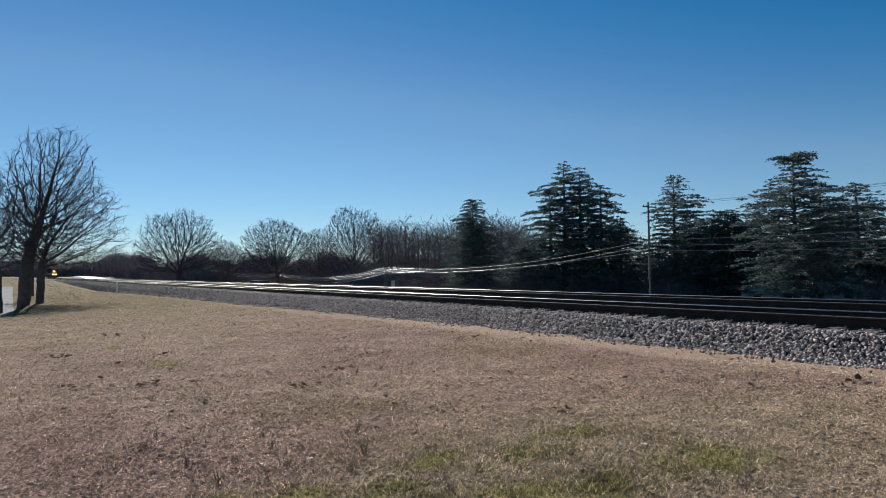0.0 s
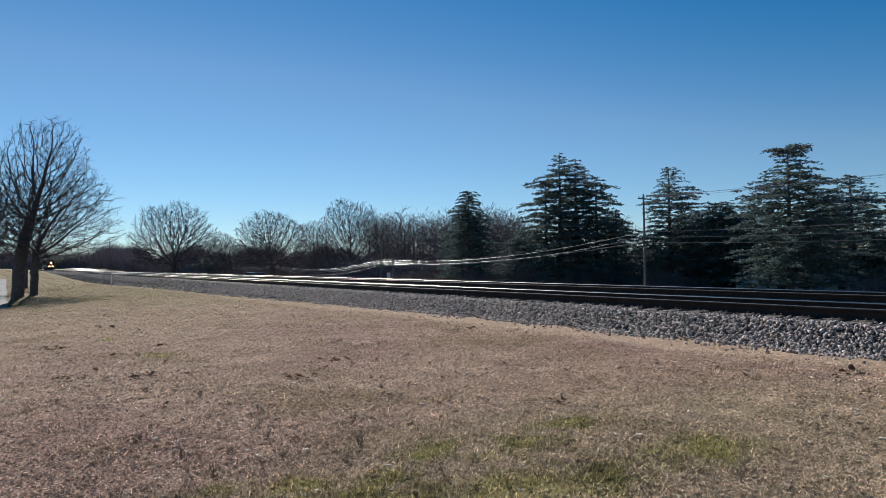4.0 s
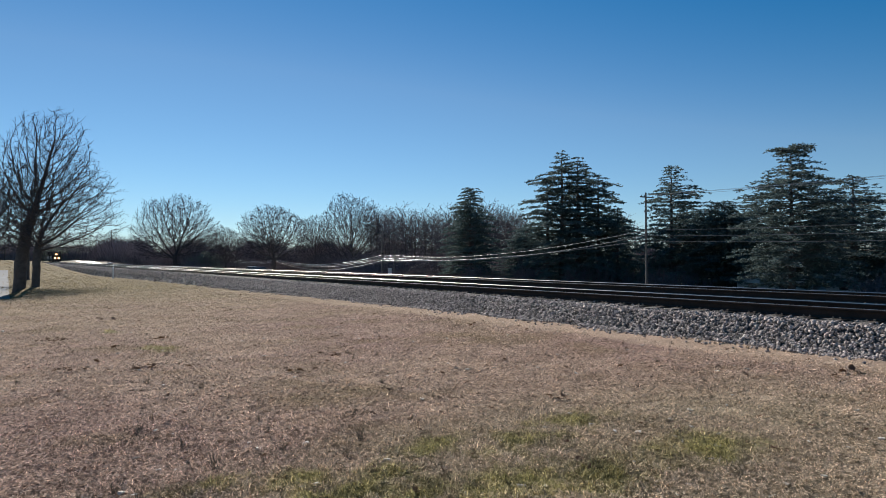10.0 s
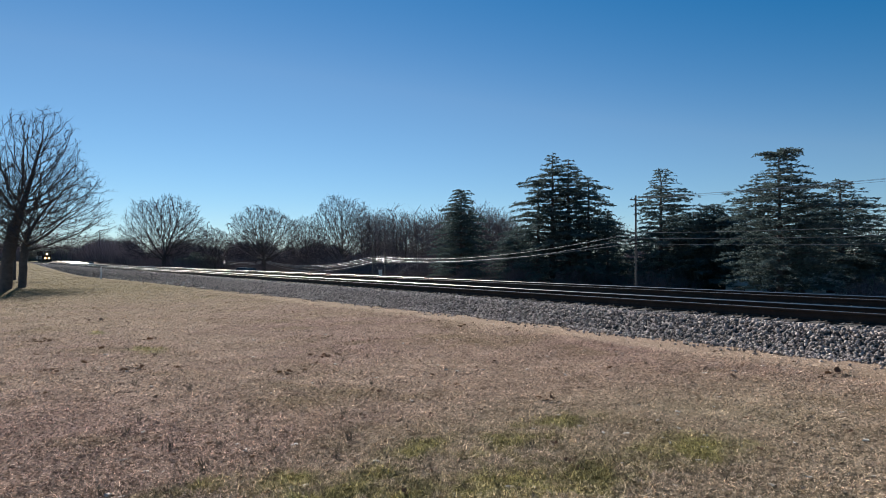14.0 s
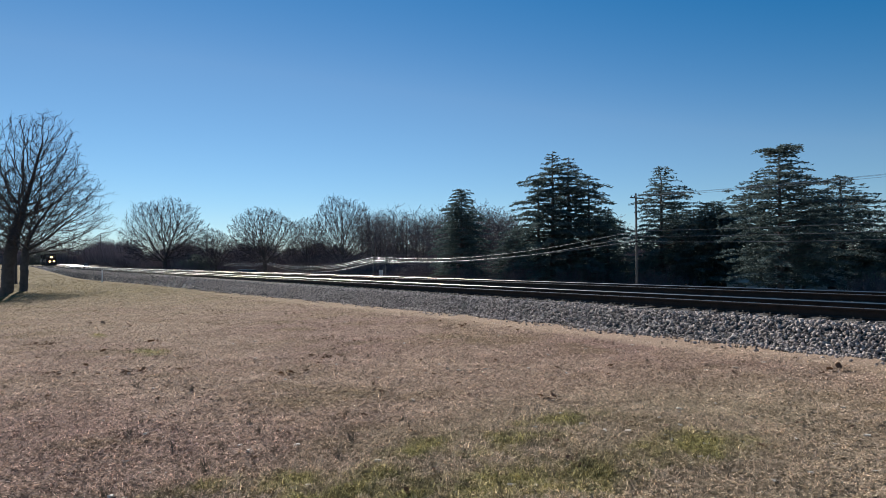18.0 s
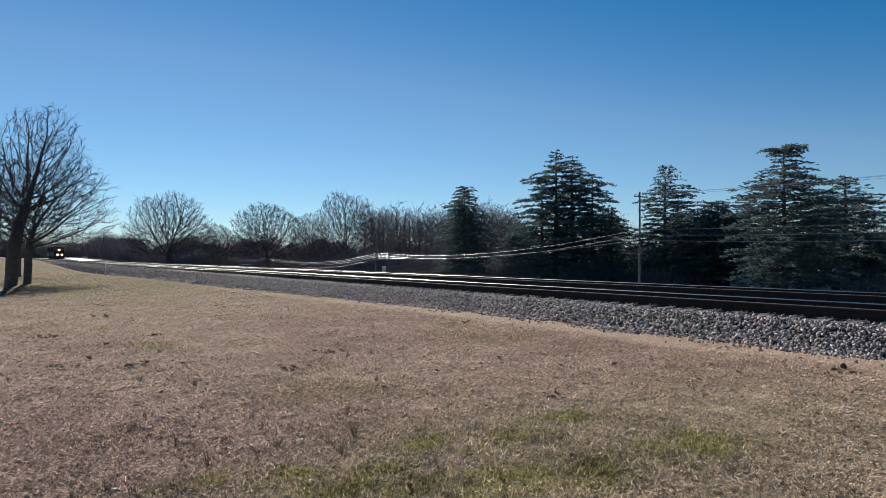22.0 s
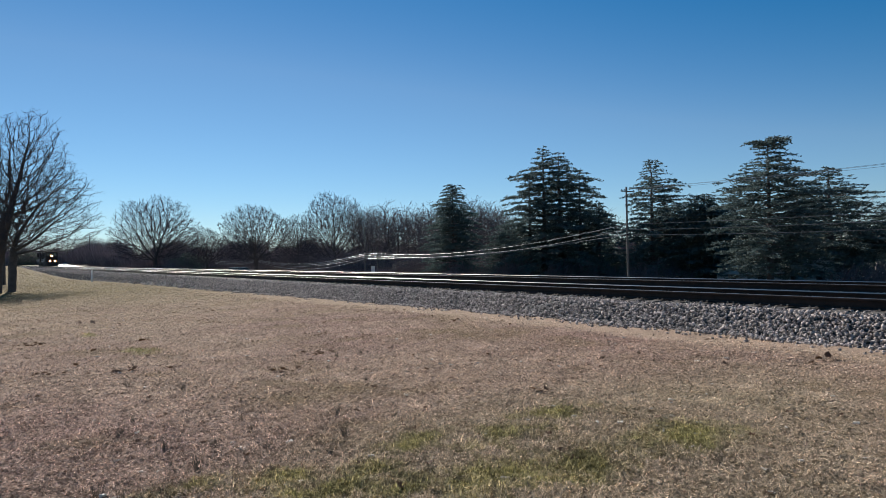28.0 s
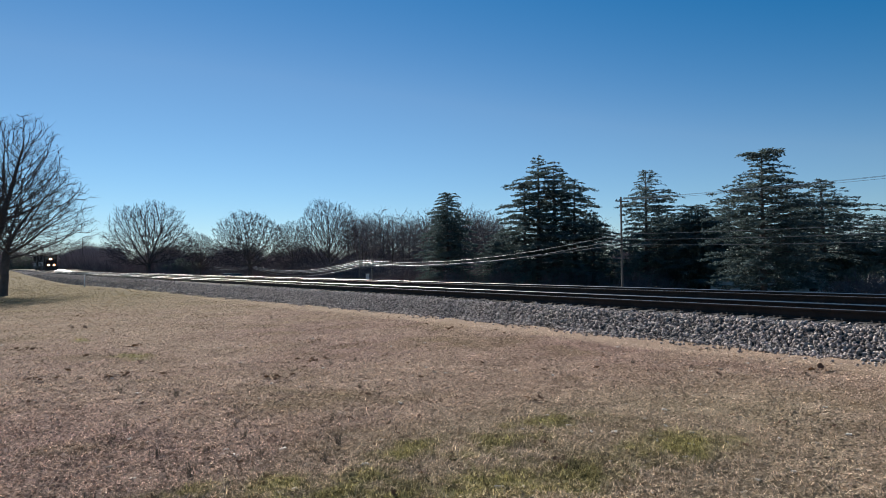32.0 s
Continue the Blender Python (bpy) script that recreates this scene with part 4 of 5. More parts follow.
utility_pole(52.35, 5.66)
utility_pole(29.05, 2.55)
utility_pole(30.15, 1.0, arms=0)
utility_pole(19.75, 0.55, arms=0)
utility_pole(14.85, 2.3)
utility_pole(12.5, 1.3, arms=0)
utility_pole(0, 8.8, y=-13.0)
utility_pole(0, 6.9, y=185.0)


def cable(p, q, sag, r, material, label, n=28):
    p, q = Vector(p), Vector(q)
    pts = [p.lerp(q, i / n) - Vector((0, 0, 4 * sag * (i / n) * (1 - i / n))) for i in range(n + 1)]
    side = (q - p).cross(Vector((0, 0, 1))).normalized()
    up = side.cross(q - p).normalized()
    v = [tuple(c + r * (side * math.cos(a0) + up * math.sin(a0))) for c in pts for a0 in (k * math.pi / 3 for k in range(6))]
    f = [(i * 6 + k, i * 6 + (k + 1) % 6, (i + 1) * 6 + (k + 1) % 6, (i + 1) * 6 + k) for i in range(n) for k in range(6)]
    ob = new("overhead_cable", mesh_of("overhead_cable", v, f, [material], smooth=True))
    return tagged(ob, label, "cable", group="cables along the poles")


BUNDLE = "thick sagging communication cable catching the sun"
for el0, el1, sg in ((2.43, 0.32, 1.25), (2.0, 0.12, 1.35), (1.55, -0.10, 0.75)):
    cable(on_line(52.35, el0), on_line(30.15, el1), sg, 0.036, M_WIRE, BUNDLE)
for el0, el1 in ((0.34, 0.36), (0.2, 0.2), (0.05, 0.05), (-0.12, -0.12)):
    cable(on_line(30.15, el0), on_line(29.05, el1), 0.03, 0.036, M_WIRE, BUNDLE, 4)
for el0, el1, sg in ((0.36, 0.02, 1.5), (0.2, -0.04, 1.5), (0.05, -0.10, 1.55), (-0.12, -0.16, 1.9)):
    cable(on_line(29.05, el0), on_line(19.75, el1), sg, 0.04, M_WIRE, BUNDLE)
for el0, el1, sg in ((-0.02, 0.46, 1.2), (-0.06, 0.40, 1.5), (-0.12, 0.34, 1.7)):
    cable(on_line(19.75, el0), on_line(14.85, el1), sg, 0.042, M_WIRE, BUNDLE)
for el0, el1, sg in ((0.42, 0.46, 0.8), (0.28, 0.28, 0.9), (0.16, 0.14, 1.0)):
    cable(on_line(14.85, el0), on_line(12.5, el1), sg, 0.042, M_WIRE, BUNDLE)
for el0, z1, sg in ((2.43, 4.9, 0.5), (1.95, 4.2, 0.55), (1.5, 3.6, 0.6)):
    cable(on_line(52.35, el0), (LINE_X, -13, z1), sg, 0.022, M_WIRE, "slack dark communication cable between poles")
for dx in (-0.95, -0.45, 0.95):
    x1, y1, z1 = on_line(52.35, 5.35)
    cable((x1 + dx, y1 - 0.17, z1 + 0.05), (LINE_X + dx, -13.2, 8.5), 0.55, 0.011, M_ALU, "thin bare power line between poles")


def mast():
    x, y, z = standing(6.88, 380)
    ob = empty("radio_mast", pose(x, y, z), label="tall slender mast beyond the distant trees", category="mast")
    part("tube", rod(bmn(), (0, 0, -1), (0, 0, 14.5), 0.30, 8, 0.2), M_GRIME, ob)
    part("antenna", rod(bmn(), (0, 0, 14.5), (0, 0, 16.5), 0.08, 6, 0.05), M_GRIME, ob)


mast()

# ---------------------------------------------------------------- roads


def strip(name, rows, width, material, label, lift=0.05, thick=0.25):
    v, f = [], []
    for x, y in rows:
        z = float(ground_z(x, y)) + lift
        for dx, dz in ((-width / 2, -thick), (-width / 2, 0), (0, 0.04), (width / 2, 0), (width / 2, -thick)):
            v.append((x + dx, y, z + dz))
    for i in range(len(rows) - 1):
        for k in range(4):
            f.append((i * 5 + k, i * 5 + k + 1, i * 5 + k + 6, i * 5 + k + 5))
    return tagged(new(name, mesh_of(name, v, f, [material], smooth=False)), label, "road", kind="structure")


def far_road_x(y):
    return 27.0 + 9.0 * float(ss(150, 560, y))


strip("road", [(far_road_x(y), y) for y in range(70, 721, 10)], 6.5, M_ROAD, "worn asphalt road shining in the low sun", 0.10)
strip("road", [(-4.85, y) for y in range(43, 142, 3)], 10.0, M_CONCRETE, "pale concrete drive beyond the trees", 0.04)

# ---------------------------------------------------------------- buildings and small fixtures


def house(place, turn, w, d, wall_h, roof_h, label):
    ob = empty("house", pose(*place, 0, 0, turn), label=label, category="house")
    bm = bmn()
    t = 0.2
    for x0, x1, y0, y1 in ((-w / 2, w / 2, -d / 2, -d / 2 + t), (-w / 2, w / 2, d / 2 - t, d / 2), (-w / 2, -w / 2 + t, -d / 2 + t, d / 2 - t), (w / 2 - t, w / 2, -d / 2 + t, d / 2 - t)):
        box(bm, x0, x1, y0, y1, -0.3, wall_h)
    for y in (-d / 2 + t / 2, d / 2 - t / 2):
        a3 = [bm.verts.new((-w / 2, y - t / 2, wall_h)), bm.verts.new((w / 2, y - t / 2, wall_h)), bm.verts.new((0, y - t / 2, wall_h + roof_h))]
        b3 = [bm.verts.new((-w / 2, y + t / 2, wall_h)), bm.verts.new((w / 2, y + t / 2, wall_h)), bm.verts.new((0, y + t / 2, wall_h + roof_h))]
        bm.faces.new(a3)
        bm.faces.new(b3[::-1])
        for i in range(3):
            bm.faces.new((a3[i], b3[i], b3[(i + 1) % 3], a3[(i + 1) % 3]))
    wall = part("wall", bm, M_SIDING, ob)
    for sgn in (-1, 1):
        n = math.hypot(w / 2, roof_h)
        ang = math.degrees(math.atan2(roof_h, w / 2))
        m = pose(sgn * w / 4, 0, wall_h + roof_h / 2 + 0.10, 0, sgn * ang, 0)
        part("roof", box(bmn(), -n / 2 - (0.35 if sgn < 0 else 0.0), n / 2 + (0.35 if sgn > 0 else 0.0), -d / 2 - 0.35, d / 2 + 0.35, -0.06, 0.06, 0.01), M_SHINGLE, ob, "", False, m)
    for k in range(int(w // 3)):
        x = -w / 2 + 1.6 + 3.0 * k
        win = part("window", box(bmn(), x - 0.5, x + 0.5, -d / 2 - 0.06, -d / 2 - 0.004, 1.0, 2.1, 0.01), M_WHITE, ob)
        part("pane", box(bmn(), x - 0.42, x + 0.42, -d / 2 - 0.075, -d / 2 - 0.065, 1.08, 2.02), M_GLASS, win)
    return ob


hx, hy, hz = standing(62.1, 84)
house((hx, hy, hz - 1.0), -61.3, 7.5, 9, 2.2, 1.9, "small pale house with a grey gable roof behind cedars")
hx, hy, hz = standing(66.6, 80)
house((hx, hy, hz - 0.6), -50, 4.0, 5, 2.0, 1.3, "white outbuilding behind the large cedar")
hx, hy, hz = standing(72.6, 82)
house((hx, hy, hz - 0.8), -72, 9, 8, 2.0, 1.9, "pale low house with a shallow pitched roof")
hx, hy, hz = standing(15.8, 215)
house((hx, hy, hz), -20, 8, 8, 3.2, 2.0, "pale house half hidden by bare trees")


def cabinet():
    x, y, z = standing(29.75, 62)
    ob = empty("signal_cabinet", pose(x, y, z, 0, 0, -30), label="grey trackside equipment cabinet", category="cabinet")
    h = 0.66 - z
    part("body", box(bmn(), -0.17, 0.17, -0.15, 0.15, 0, h, 0.02), M_CABINET, ob)
    part("lid", box(bmn(), -0.20, 0.20, -0.18, 0.18, h + 0.003, h + 0.05, 0.02), M_CABINET, ob)
    part("door", box(bmn(), -0.13, 0.13, -0.165, -0.153, h - 0.6, h - 0.1, 0.005), M_CABINET, ob)


cabinet()


def marker_post():
    x, y = 9.0, 9.0 / math.tan(radians(7.03))
    z = float(ground_z(x, y))
    ob = empty("marker_post", pose(x, y, z), label="slim grey trackside marker post", category="post")
    part("shaft", box(bmn(), -0.055, 0.055, -0.055, 0.055, -0.2, 1.15, 0.008), M_WHITE, ob)
    part("cap", box(bmn(), -0.07, 0.07, -0.07, 0.07, 1.15, 1.2, 0.01), M_WHITE, ob)


marker_post()


def automobile(name, paint, label, m):
    ob = empty(name, m, label=label, category="car")
    bm = box(bmn(), -0.9, 0.9, -2.2, 2.2, 0.32, 0.86, 0.12)
    body = part("body", bm, paint, ob, "", True)
    bm = bmn()
    lo = [(-0.82, -1.1), (0.82, -1.1), (0.82, 1.7), (-0.82, 1.7)]
    hi = [(-0.66, -0.45), (0.66, -0.45), (0.66, 1.15), (-0.66, 1.15)]
    va = [bm.verts.new((x, y, 0.85)) for x, y in lo]
    vb = [bm.verts.new((x, y, 1.40)) for x, y in hi]
    for i in range(4):
        bm.faces.new((va[i], va[(i + 1) % 4], vb[(i + 1) % 4], vb[i]))
    bm.faces.new(vb)
    part("cabin_glass", bm, M_GLASS, ob)
    part("roof", box(bmn(), -0.66, 0.66, -0.45, 1.15, 1.401, 1.45, 0.02), paint, ob)
    for sx in (-0.72, 0.72):
        part("headlight", box(bmn(), sx - 0.15, sx + 0.15, -2.22, -2.19, 0.6, 0.74, 0.01), M_GLASS, ob)
        part("tail_light", box(bmn(), sx - 0.13, sx + 0.13, 2.19, 2.22, 0.62, 0.76, 0.01), M_BOXCAR, ob)
        for y in (-1.35, 1.35):
            s = math.copysign(0.1, sx)
            wh = part("wheel", rod(bmn(), (-s, 0, 0), (s, 0, 0), 0.33, 18), M_RUBBER, ob, "", False, pose(math.copysign(0.82, sx), y, 0.33))
            part("rim", rod(bmn(), (s * 0.9, 0, 0), (s * 1.06, 0, 0), 0.21, 10), M_ALU, wh)
    return ob


# The car's white colour stands for the sun's glint on it.
far_car = automobile("sedan_car", M_WHITE, "sedan driving away along the far road, white for its sun glint", pose(27, 188, 0.5, 0, 0, 180))
for i, (az, rng, turn, paint) in enumerate(((17.9, 146, 60, M_WHITE), (18.6, 141, 85, M_CARPAINT))):
    x, y, z = standing(az, rng)
    automobile("parked_car", paint, "pale car parked among scrub near the poles", pose(x, y, z, 0, 0, turn))

# ---------------------------------------------------------------- train


def bogie(parent, y0, axles, side):
    fr = bmn()
    for sx in (-0.98, 0.98):
        box(fr, sx - 0.09, sx + 0.09, y0 - 0.9, y0 + (axles - 1) * 1.75 + 0.9, 0.45, 0.85, 0.03)
    part("bogie_frame", fr, M_GRIME, parent)
    sets = []
    for k in range(axles):
        bm = rod(bmn(), (-0.95, 0, 0), (0.95, 0, 0), 0.09, 8)
        for sx in (-0.7525, 0.7525):
            rod(bm, (sx - 0.07, 0, 0), (sx + 0.07, 0, 0), 0.50, 22)
            box(bm, sx - 0.09, sx + 0.09, -0.32, 0.32, -0.06, 0.06)
        sets.append(part("wheelset", bm, M_RUST, parent, "", False, pose(0, y0 + 1.75 * k, 0.50)))
    return sets


def locomotive(lit, label):
    """Origin on the railhead below the front coupler; the body runs back along +y."""
    ob = empty("locomotive", pose(0, 0, 0), label=label, category="locomotive", group="train")
    part("underframe", box(bmn(), -1.5, 1.5, 0.5, 22.0, 1.05, 1.42, 0.03), M_GRIME, ob)
    part("pilot", box(box(bmn(), -1.45, 1.45, 0.35, 0.62, 0.25, 1.5, 0.05), -1.2, 1.2, 0.2, 0.36, 0.15, 0.55, 0.03), M_GRIME, ob, "black pilot plate")
    part("coupler", box(box(bmn(), -0.12, 0.12, -0.35, 0.4, 0.75, 1.0, 0.03), -0.2, 0.2, -0.45, -0.2, 0.7, 1.05, 0.05), M_GRIME, ob)
    part("nose", box(bmn(), -1.25, 1.25, 1.3, 3.2, 1.42, 3.05, 0.22), M_BLACK, ob)
    cab = part("cab", box(bmn(), -1.52, 1.52, 3.0, 5.6, 1.42, 4.45, 0.16), M_BLACK, ob)
    for sx in (-0.72, 0.72):
        part("windscreen", box(bmn(), sx - 0.5, sx + 0.5, 2.94, 2.985, 3.2, 3.95, 0.02), M_GLASS, cab)
    for sx in (-1, 1):
        part("side_window", box(bmn(), sx * 1.535 - 0.012, sx * 1.535 + 0.012, 3.7, 5.2, 3.15, 3.9, 0.005), M_GLASS, cab)
    part("hood", box(bmn(), -0.95, 0.95, 5.6, 21.3, 1.42, 4.25, 0.12), M_BLACK, ob)
    rad = part("radiator", box(bmn(), -1.4, 1.4, 16.8, 20.6, 3.2, 4.6, 0.1), M_BLACK, ob)
    for y in (17.8, 19.5):
        part("fan", rod(bmn(), (0, y, 4.6), (0, y, 4.72), 0.62, 16), M_GRIME, rad)
    part("exhaust_stack", box(bmn(), -0.35, 0.35, 11.0, 12.2, 4.25, 4.6, 0.04), M_GRIME, ob)
    part("dynamic_brake", box(bmn(), -1.1, 1.1, 6.6, 9.8, 3.7, 4.5, 0.1), M_BLACK, ob)
    part("fuel_tank", box(bmn(), -1.35, 1.35, 8.2, 14.0, 0.3, 1.05, 0.18), M_GRIME, ob)
    for sx in (-1, 1):
        rail = bmn()
        for k in range(9):
            y = 6.0 + 1.9 * k
            rod(rail, (sx * 1.46, y, 1.42), (sx * 1.46, y, 2.45), 0.02, 5)
        rod(rail, (sx * 1.46, 6.0, 2.45), (sx * 1.46, 21.2, 2.45), 0.02, 5)
        part("handrail", rail, M_WHITE, ob)
        st = bmn()
        for k in range(4):
            box(st, sx * 1.35 - 0.25, sx * 1.35 + 0.25, 0.45, 0.85, 0.35 + 0.28 * k, 0.40 + 0.28 * k)
        part("step", st, M_GRIME, ob)
        glow = M_LAMP if lit else M_GLASS
        dl = part("ditch_light", rod(bmn(), (sx * 0.63, 0.42, 1.62), (sx * 0.63, 0.62, 1.62), 0.34, 16), M_GRIME, ob)
        # Disc added behind the lens to carry the lamp's halo.
        part("halo_disc", rod(bmn(), (sx * 0.63, 0.408, 1.62), (sx * 0.63, 0.418, 1.62), 0.31, 16), M_HALO if lit else M_GLASS, dl)
        part("lens", rod(bmn(), (sx * 0.63, 0.39, 1.62), (sx * 0.63, 0.405, 1.62), 0.19, 14), glow, dl)
    hl = part("headlight", box(bmn(), -0.34, 0.34, 2.55, 3.0, 3.05, 3.45, 0.05), M_GRIME, ob)
    part("halo_disc", box(bmn(), -0.33, 0.33, 2.552 - 0.02, 2.552 - 0.004, 3.05, 3.45, 0.005), M_HALO if lit else M_GLASS, hl)
    for sx in (-0.16, 0.16):
        part("lens", rod(bmn(), (sx, 2.50, 3.25), (sx, 2.528, 3.25), 0.14, 14), M_LAMP if lit else M_GLASS, hl)
    ob_sets = bogie(ob, 2.6, 3, 1) + bogie(ob, 15.9, 3, 1)
    return ob, ob_sets


consist = [(*locomotive(True, "black diesel locomotive with lit headlight and ditch lights"), 0.0), (*locomotive(False, "second black diesel locomotive in the train"), 22.6)]

# ---------------------------------------------------------------- turf, weeds and litter


def make_turf():
    rs = np.random.RandomState(15)
    tufts, each = 200000, 6
    r0 = rs.uniform(2.0, 3.8, tufts)
    r = r0 * (230.0 / r0) ** (rs.rand(tufts) ** 1.6)
    az = np.radians(rs.uniform(-3, 76, tufts) + rs.normal(0, 3, tufts))
    r[:16000], az[:16000] = 12 * rs.rand(16000) ** 0.5, rs.uniform(0, 2 * np.pi, 16000)
    big = rs.lognormal(0, 0.40, tufts)
    r, az, big = np.repeat(r, each), np.repeat(az, each), np.repeat(big, each)
    out, turn = np.abs(rs.normal(0, 1, len(r))), rs.uniform(0, 2 * np.pi, len(r))
    wide = 0.010 * big * (1 + 0.05 * r)
    x, y = r * np.sin(az) + out * wide * np.cos(turn), r * np.cos(az) + out * wide * np.sin(turn)
    keep = (x < 10.3 + 0.12 * np.sin(y * 2)) & (rs.rand(len(x)) > 0.93 * ss(8.95, 9.55, x + 0.25 * np.sin(y * 1.1) + 0.12 * np.sin(y * 3.3)))
    r, x, y, big, out, turn = r[keep], x[keep], y[keep], big[keep], out[keep], turn[keep]
    n = len(x)
    z = lawn_z(x, y)
    ln = rs.uniform(0.007, 0.017, n) * big * (1 + 0.03 * r)
    lush = np.zeros(n)
    for gx, gy, gr, gs in GREEN:
        lush = np.maximum(lush, np.clip(1 - np.hypot((x - gx) / gr, (y - gy) / gs), 0, 1))
    ln *= 1 + 0.5 * lush
    wd = 0.0023 * (1 + 0.15 * r) * rs.uniform(0.6, 1.5, n)
    tilt = np.radians(np.clip(rs.normal(30, 20, n) - 8 * out + 15 * lush, -5, 80))
    ph = turn + rs.normal(0, 0.9, n)
    d = np.stack([np.cos(ph) * np.cos(tilt), np.sin(ph) * np.cos(tilt), np.sin(tilt)], 1)
    s = np.stack([-np.sin(ph), np.cos(ph), rs.uniform(-0.6, 0.6, n)], 1)
    p = np.stack([x, y, z + np.maximum(0.0, 0.016 * big - 0.006 * out) + rs.uniform(-0.006, 0.006, n)], 1)
    v = np.stack([p - s * wd[:, None], p + s * wd[:, None], p + d * ln[:, None]], 1).reshape(-1, 3)
    f = np.arange(3 * n).reshape(-1, 3)
    # low matted clumps under the blades
    k = 90000
    r0 = rs.uniform(2.0, 3.8, k)
    r = r0 * (18.0 / r0) ** (rs.rand(k) ** 1.1)
    az = np.radians(rs.uniform(-3, 74, k))
    x, y = r * np.sin(az), r * np.cos(az)
    keep = (x < 9.05 - 0.2 * np.sin(y * 1.1)) & (x > -0.6)
    r, x, y = r[keep], x[keep], y[keep]
    k = len(x)
    z = lawn_z(x, y)
    size = 0.013 * rs.lognormal(0, 0.35, k) * (1 + 0.008 * r)
    ang = rs.uniform(0, 6.28, k)[:, None] + np.arange(5) * 2 * np.pi / 5
    ring = size[:, None] * rs.uniform(0.7, 1.3, (k, 5))
    base = np.stack([x[:, None] + ring * np.cos(ang), y[:, None] + ring * np.sin(ang), np.repeat(z[:, None] - 0.004, 5, 1)], 2)
    peak = np.stack([x + size * rs.normal(0, 0.3, k), y + size * rs.normal(0, 0.3, k), z + size * rs.uniform(0.30, 0.62, k)], 1)[:, None]
    mv = np.concatenate([base, peak], 1).reshape(-1, 3)
    mf = (np.arange(k)[:, None, None] * 6 + np.array([(i, (i + 1) % 5, 5) for i in range(5)]) + len(v)).reshape(-1, 3)
    index = [0] * n + [1] * len(mf)
    v, f = np.concatenate([v, mv]), np.concatenate([f, mf])
    tagged(new("dead_grass", mesh_of("dead_grass", v, f, [M_BLADE, M_FIELD], index)), "short dormant straw-coloured grass blades", "grass", kind="stuff")


make_turf()


def weed_mesh(seed, h, count, spread):
    rs = np.random.RandomState(seed)
    segs = []
    for _ in range(count):
        p = np.array([rs.normal(0, 0.02), rs.normal(0, 0.02), -0.01])
        d = np.array([rs.normal(0, spread), rs.normal(0, spread), 1.0])
        L = h * rs.uniform(0.5, 1.1)
        for i in range(3):
            d = d + rs.normal(0, 0.1, 3)
            d /= np.linalg.norm(d)
            q = p + d * L / 3
            segs.append((*p, *q, 0.0028 * (1 - 0.25 * i), 0.0028 * (0.75 - 0.25 * i)))
            p = q
    v, f = tubes(segs, 3)
    return mesh_of("weed_tuft", v, f, [M_STRAW])


def leaf_mesh(seed):
    rs = np.random.RandomState(seed)
    k = 9
    v = [(0, 0, 0.012)]
    for i in range(k):
        a0 = 2 * math.pi * i / k
        r = rs.uniform(0.45, 1.0) * (0.075 if i % 2 else 0.05)
        v.append((1.5 * r * math.cos(a0), r * math.sin(a0), 0.006 + rs.uniform(0, 0.045)))
    f = [(0, 1 + i, 1 + (i + 1) % k) for i in range(k)]
    v += [(a0, b0, c0 - 0.003) for a0, b0, c0 in v]
    f += [(c + k + 1, b + k + 1, a0 + k + 1) for a0, b, c in f]
    return mesh_of("fallen_leaf", v, f, [M_LEAF])


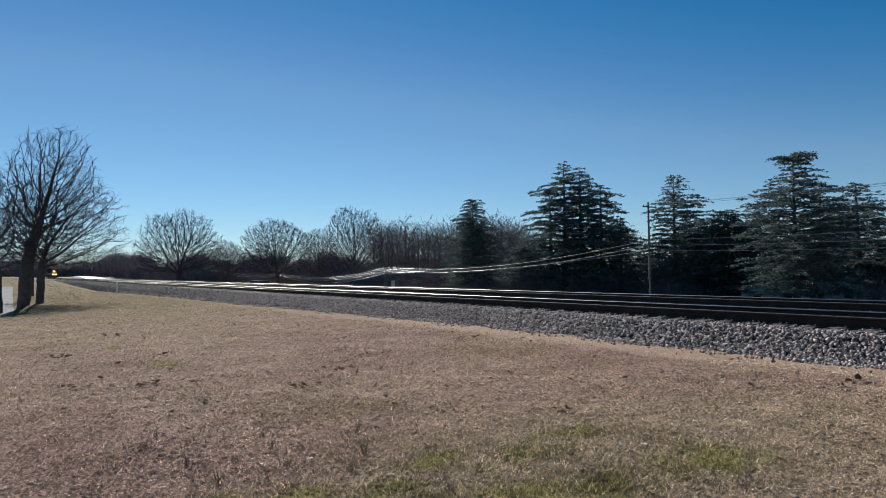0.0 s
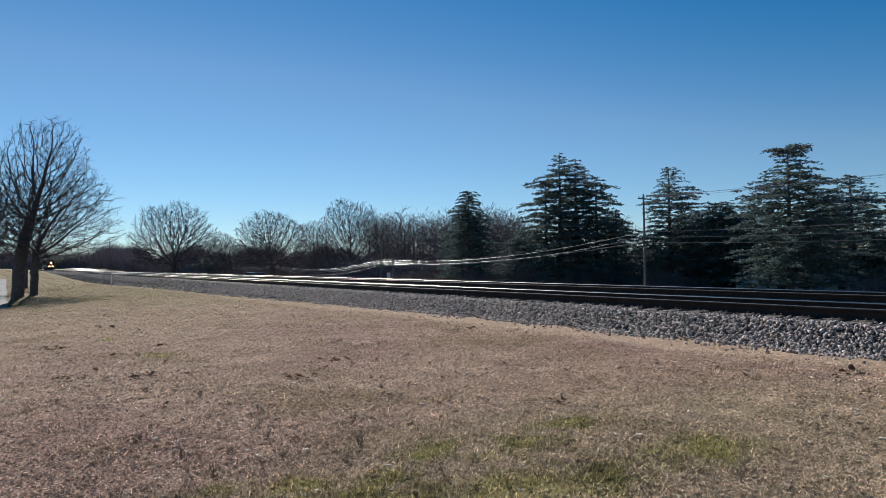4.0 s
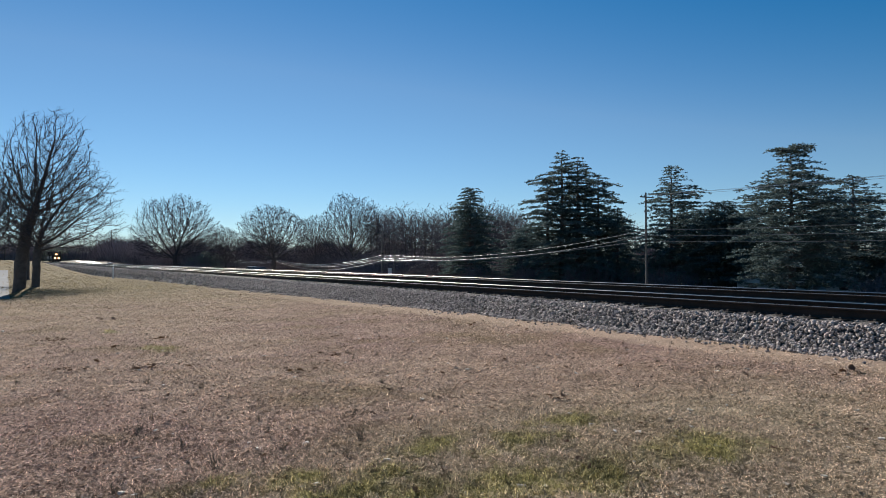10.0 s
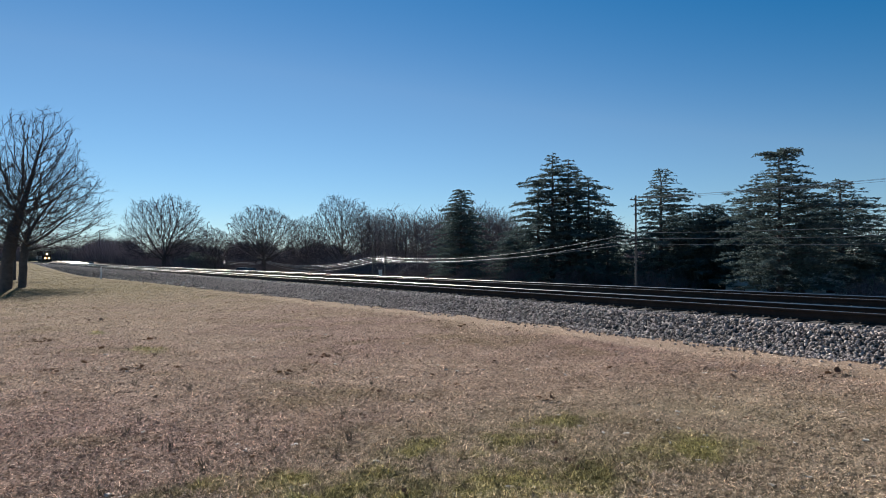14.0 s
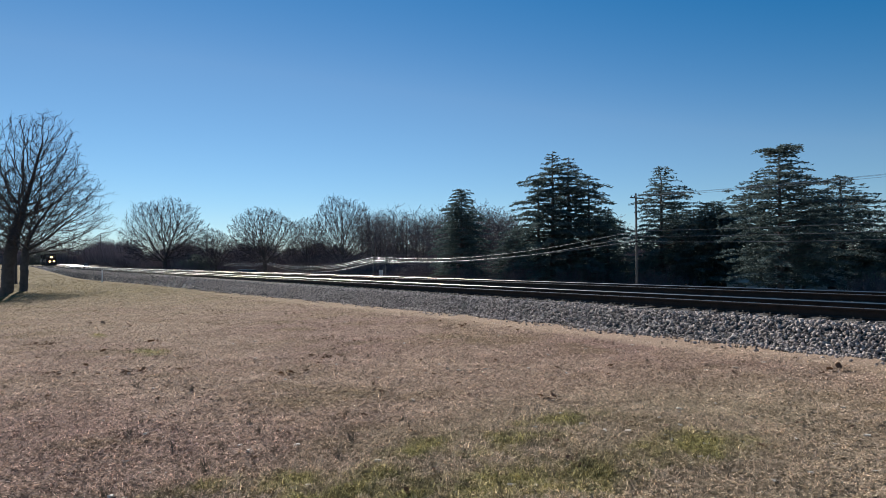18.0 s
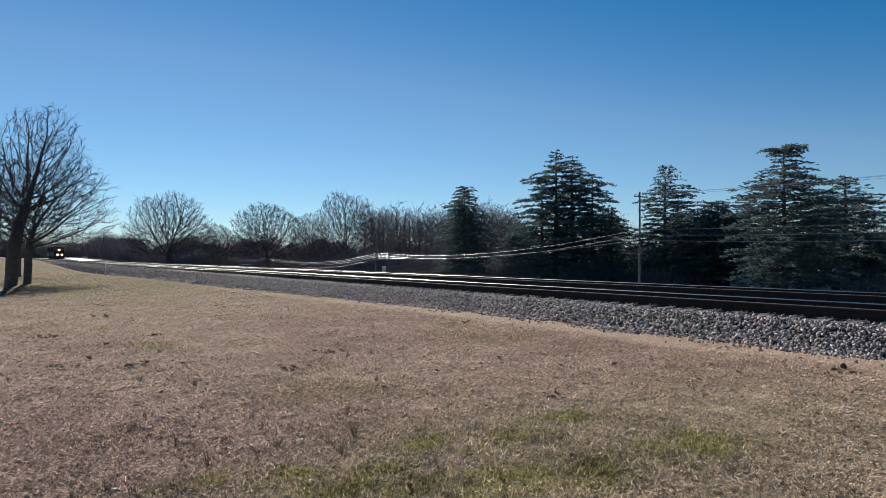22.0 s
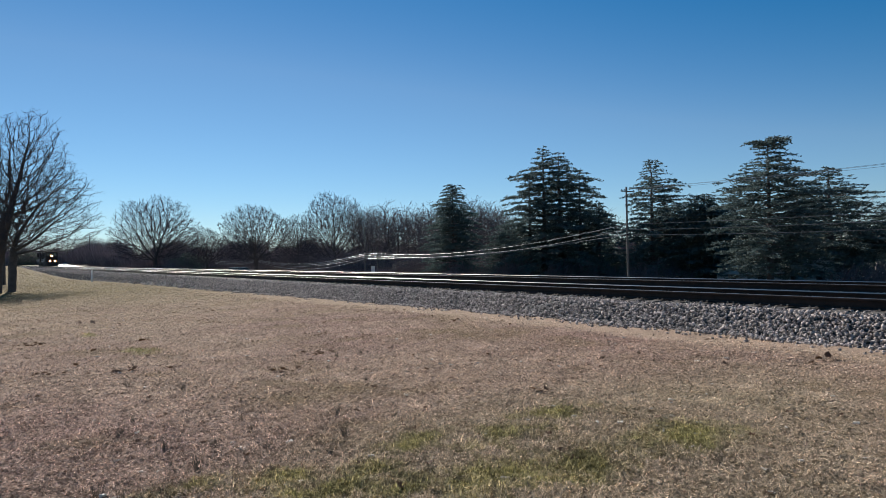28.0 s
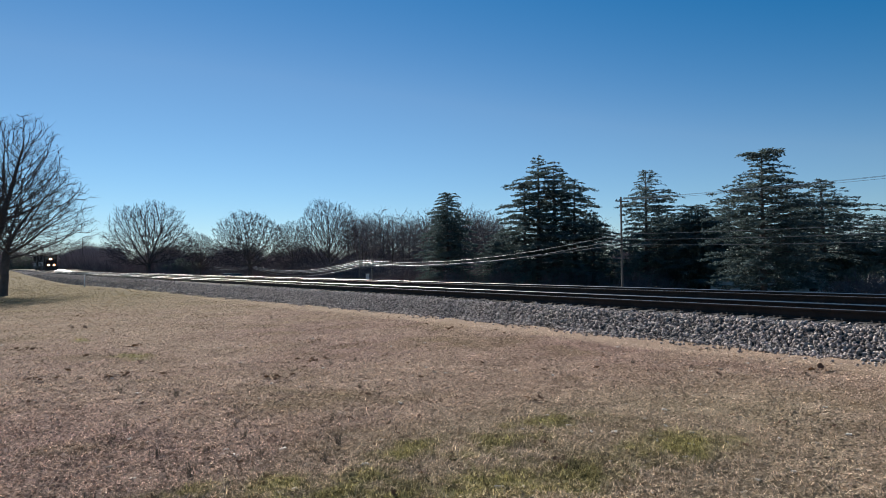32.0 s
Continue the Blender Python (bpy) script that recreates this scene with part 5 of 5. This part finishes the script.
def litter():
    rs = random.Random(31)
    tufts = [weed_mesh(70 + i, 0.12 + 0.02 * (i % 3), 18, 0.26) for i in range(5)]
    leaves = [leaf_mesh(80 + i) for i in range(5)]
    shapes, faces = stone_shapes(4, 44)
    chips = [mesh_of("pale_chip", s * [0.05, 0.022, 0.012], faces, [M_PALE]) for s in shapes]

    def lay(me, name, x, y, s, label, cat, group, up=0.0, tip=0.0):
        ob = new(name, me)
        z = float(lawn_z(x, y))
        ob.matrix_basis = Matrix.LocRotScale((x, y, z + up), Euler((rs.uniform(-tip, tip), rs.uniform(-tip, tip), rs.uniform(0, 6.28))), Vector((s, s, s)))
        tagged(ob, label, cat, group=group)

    clumps = ((2.03, 5.82, 1.1), (1.32, 4.98, 1.2), (2.62, 5.1, 1.0), (1.25, 5.75, 1.15), (1.62, 5.55, 0.9), (0.62, 4.85, 1.0), (0.42, 4.75, 0.9), (0.75, 4.62, 0.9), (1.05, 6.5, 0.9), (1.2, 6.9, 0.8), (2.1, 6.3, 0.9), (2.4, 7.2, 0.8), (3.0, 6.0, 0.8), (1.95, 5.2, 0.8), (2.3, 4.75, 0.9), (3.4, 5.5, 0.7), (2.0, 8.2, 0.8), (1.5, 8.9, 0.8))
    for i, (x, y, s) in enumerate(clumps):
        lay(tufts[i % 5], "weed_tuft", x, y, s, "dry upright weed tuft standing in short turf", "weed", "weed tufts")
    for i, (x, y) in enumerate(((9.98, 7.1), (10.02, 6.9), (9.95, 6.6), (9.97, 6.3), (9.9, 8.4), (10.0, 9.6), (9.93, 5.7), (9.9, 12.4))):
        lay(tufts[i % 5], "weed_tuft", x, y, 0.75, "dry weed tuft at the edge of the ballast", "weed", "weed tufts", 0.0, 0.5)
    for i in range(90):
        r, az = 4.0 + 26 * rs.random() ** 1.4, radians(rs.uniform(0, 66))
        x, y = r * math.sin(az), r * math.cos(az)
        if x < 9.4:
            lay(tufts[i % 5], "weed_tuft", x, y, rs.uniform(0.35, 0.8), "dry upright weed tuft standing in short turf", "weed", "weed tufts")
    spots = ((5.17, 5.29, 0.9), (5.25, 5.2, 0.8), (8.95, 3.73, 1.3), (8.78, 3.78, 0.9), (1.75, 5.3, 0.5), (2.2, 5.75, 0.6), (1.55, 7.9, 0.8), (1.6, 12.6, 0.9), (2.6, 13.8, 1.3), (2.45, 13.7, 1.1), (2.39, 19.2, 1.4), (2.1, 19.4, 1.3))
    for i, (x, y, s) in enumerate(spots):
        lay(leaves[i % 5], "fallen_leaf", x, y, s, "curled brown dead leaf lying on turf", "leaf", "fallen leaves", 0.015, 0.3)
    for i in range(330):
        r, az = 3.8 + 30 * rs.random() ** 1.3, radians(rs.uniform(-1, 70))
        x, y = r * math.sin(az), r * math.cos(az)
        if x < 9.9:
            lay(leaves[i % 5], "fallen_leaf", x, y, rs.uniform(0.2, 0.6) * (1 + 0.02 * r), "curled brown dead leaf lying on turf", "leaf", "fallen leaves", 0.01, 0.35)
    for i in range(16):
        r, az = 7.0 + 16 * rs.random(), radians(rs.uniform(1, 40))
        for k in range(8):
            x, y = r * math.sin(az) + rs.gauss(0, 0.012 * r), r * math.cos(az) + rs.gauss(0, 0.012 * r)
            if x < 9.6:
                lay(leaves[k % 5], "fallen_leaf", x, y, rs.uniform(0.35, 0.8), "curled brown dead leaf lying on turf", "leaf", "fallen leaves", 0.012, 0.3)
    for i in range(260):
        r, az = 3.8 + 24 * rs.random() ** 1.3, radians(rs.uniform(-1, 70))
        x, y = r * math.sin(az), r * math.cos(az)
        if x < 9.9:
            lay(chips[i % 4], "pale_chip", x, y, rs.uniform(0.3, 0.9), "bleached wood chip lying on turf", "wood chip", "pale chips", 0.012, 0.2)


litter()

# ---------------------------------------------------------------- ties and ballast pieces
make_ties()
make_stones()

# ---------------------------------------------------------------- what moves
TRACK_X = sum(FAR_RAILS) / 2
START_Y, SPEED = 351.0, 4.75


def motions():
    for ob, sets, back in consist:
        walk(ob, [(t * 1.0, pose(TRACK_X, START_Y + back - SPEED * t, RAIL_Z + 0.002)) for t in range(33)])
        for ws in sets:
            y = ws.matrix_basis.translation.y
            turn = math.degrees(SPEED / 0.50) * 0.125
            walk(ws, [(0.125 * k, pose(0, y, 0.50, turn * k)) for k in range(257)])
    rows = []
    for k in range(17):
        t = 2.0 * k
        y = 188.0 + 6.6 * t
        x = far_road_x(y) + 1.8
        rows.append((t, pose(x, y, float(ground_z(far_road_x(y), y)) + 0.14, 0, 0, 180)))
    walk(far_car, rows)


motions()
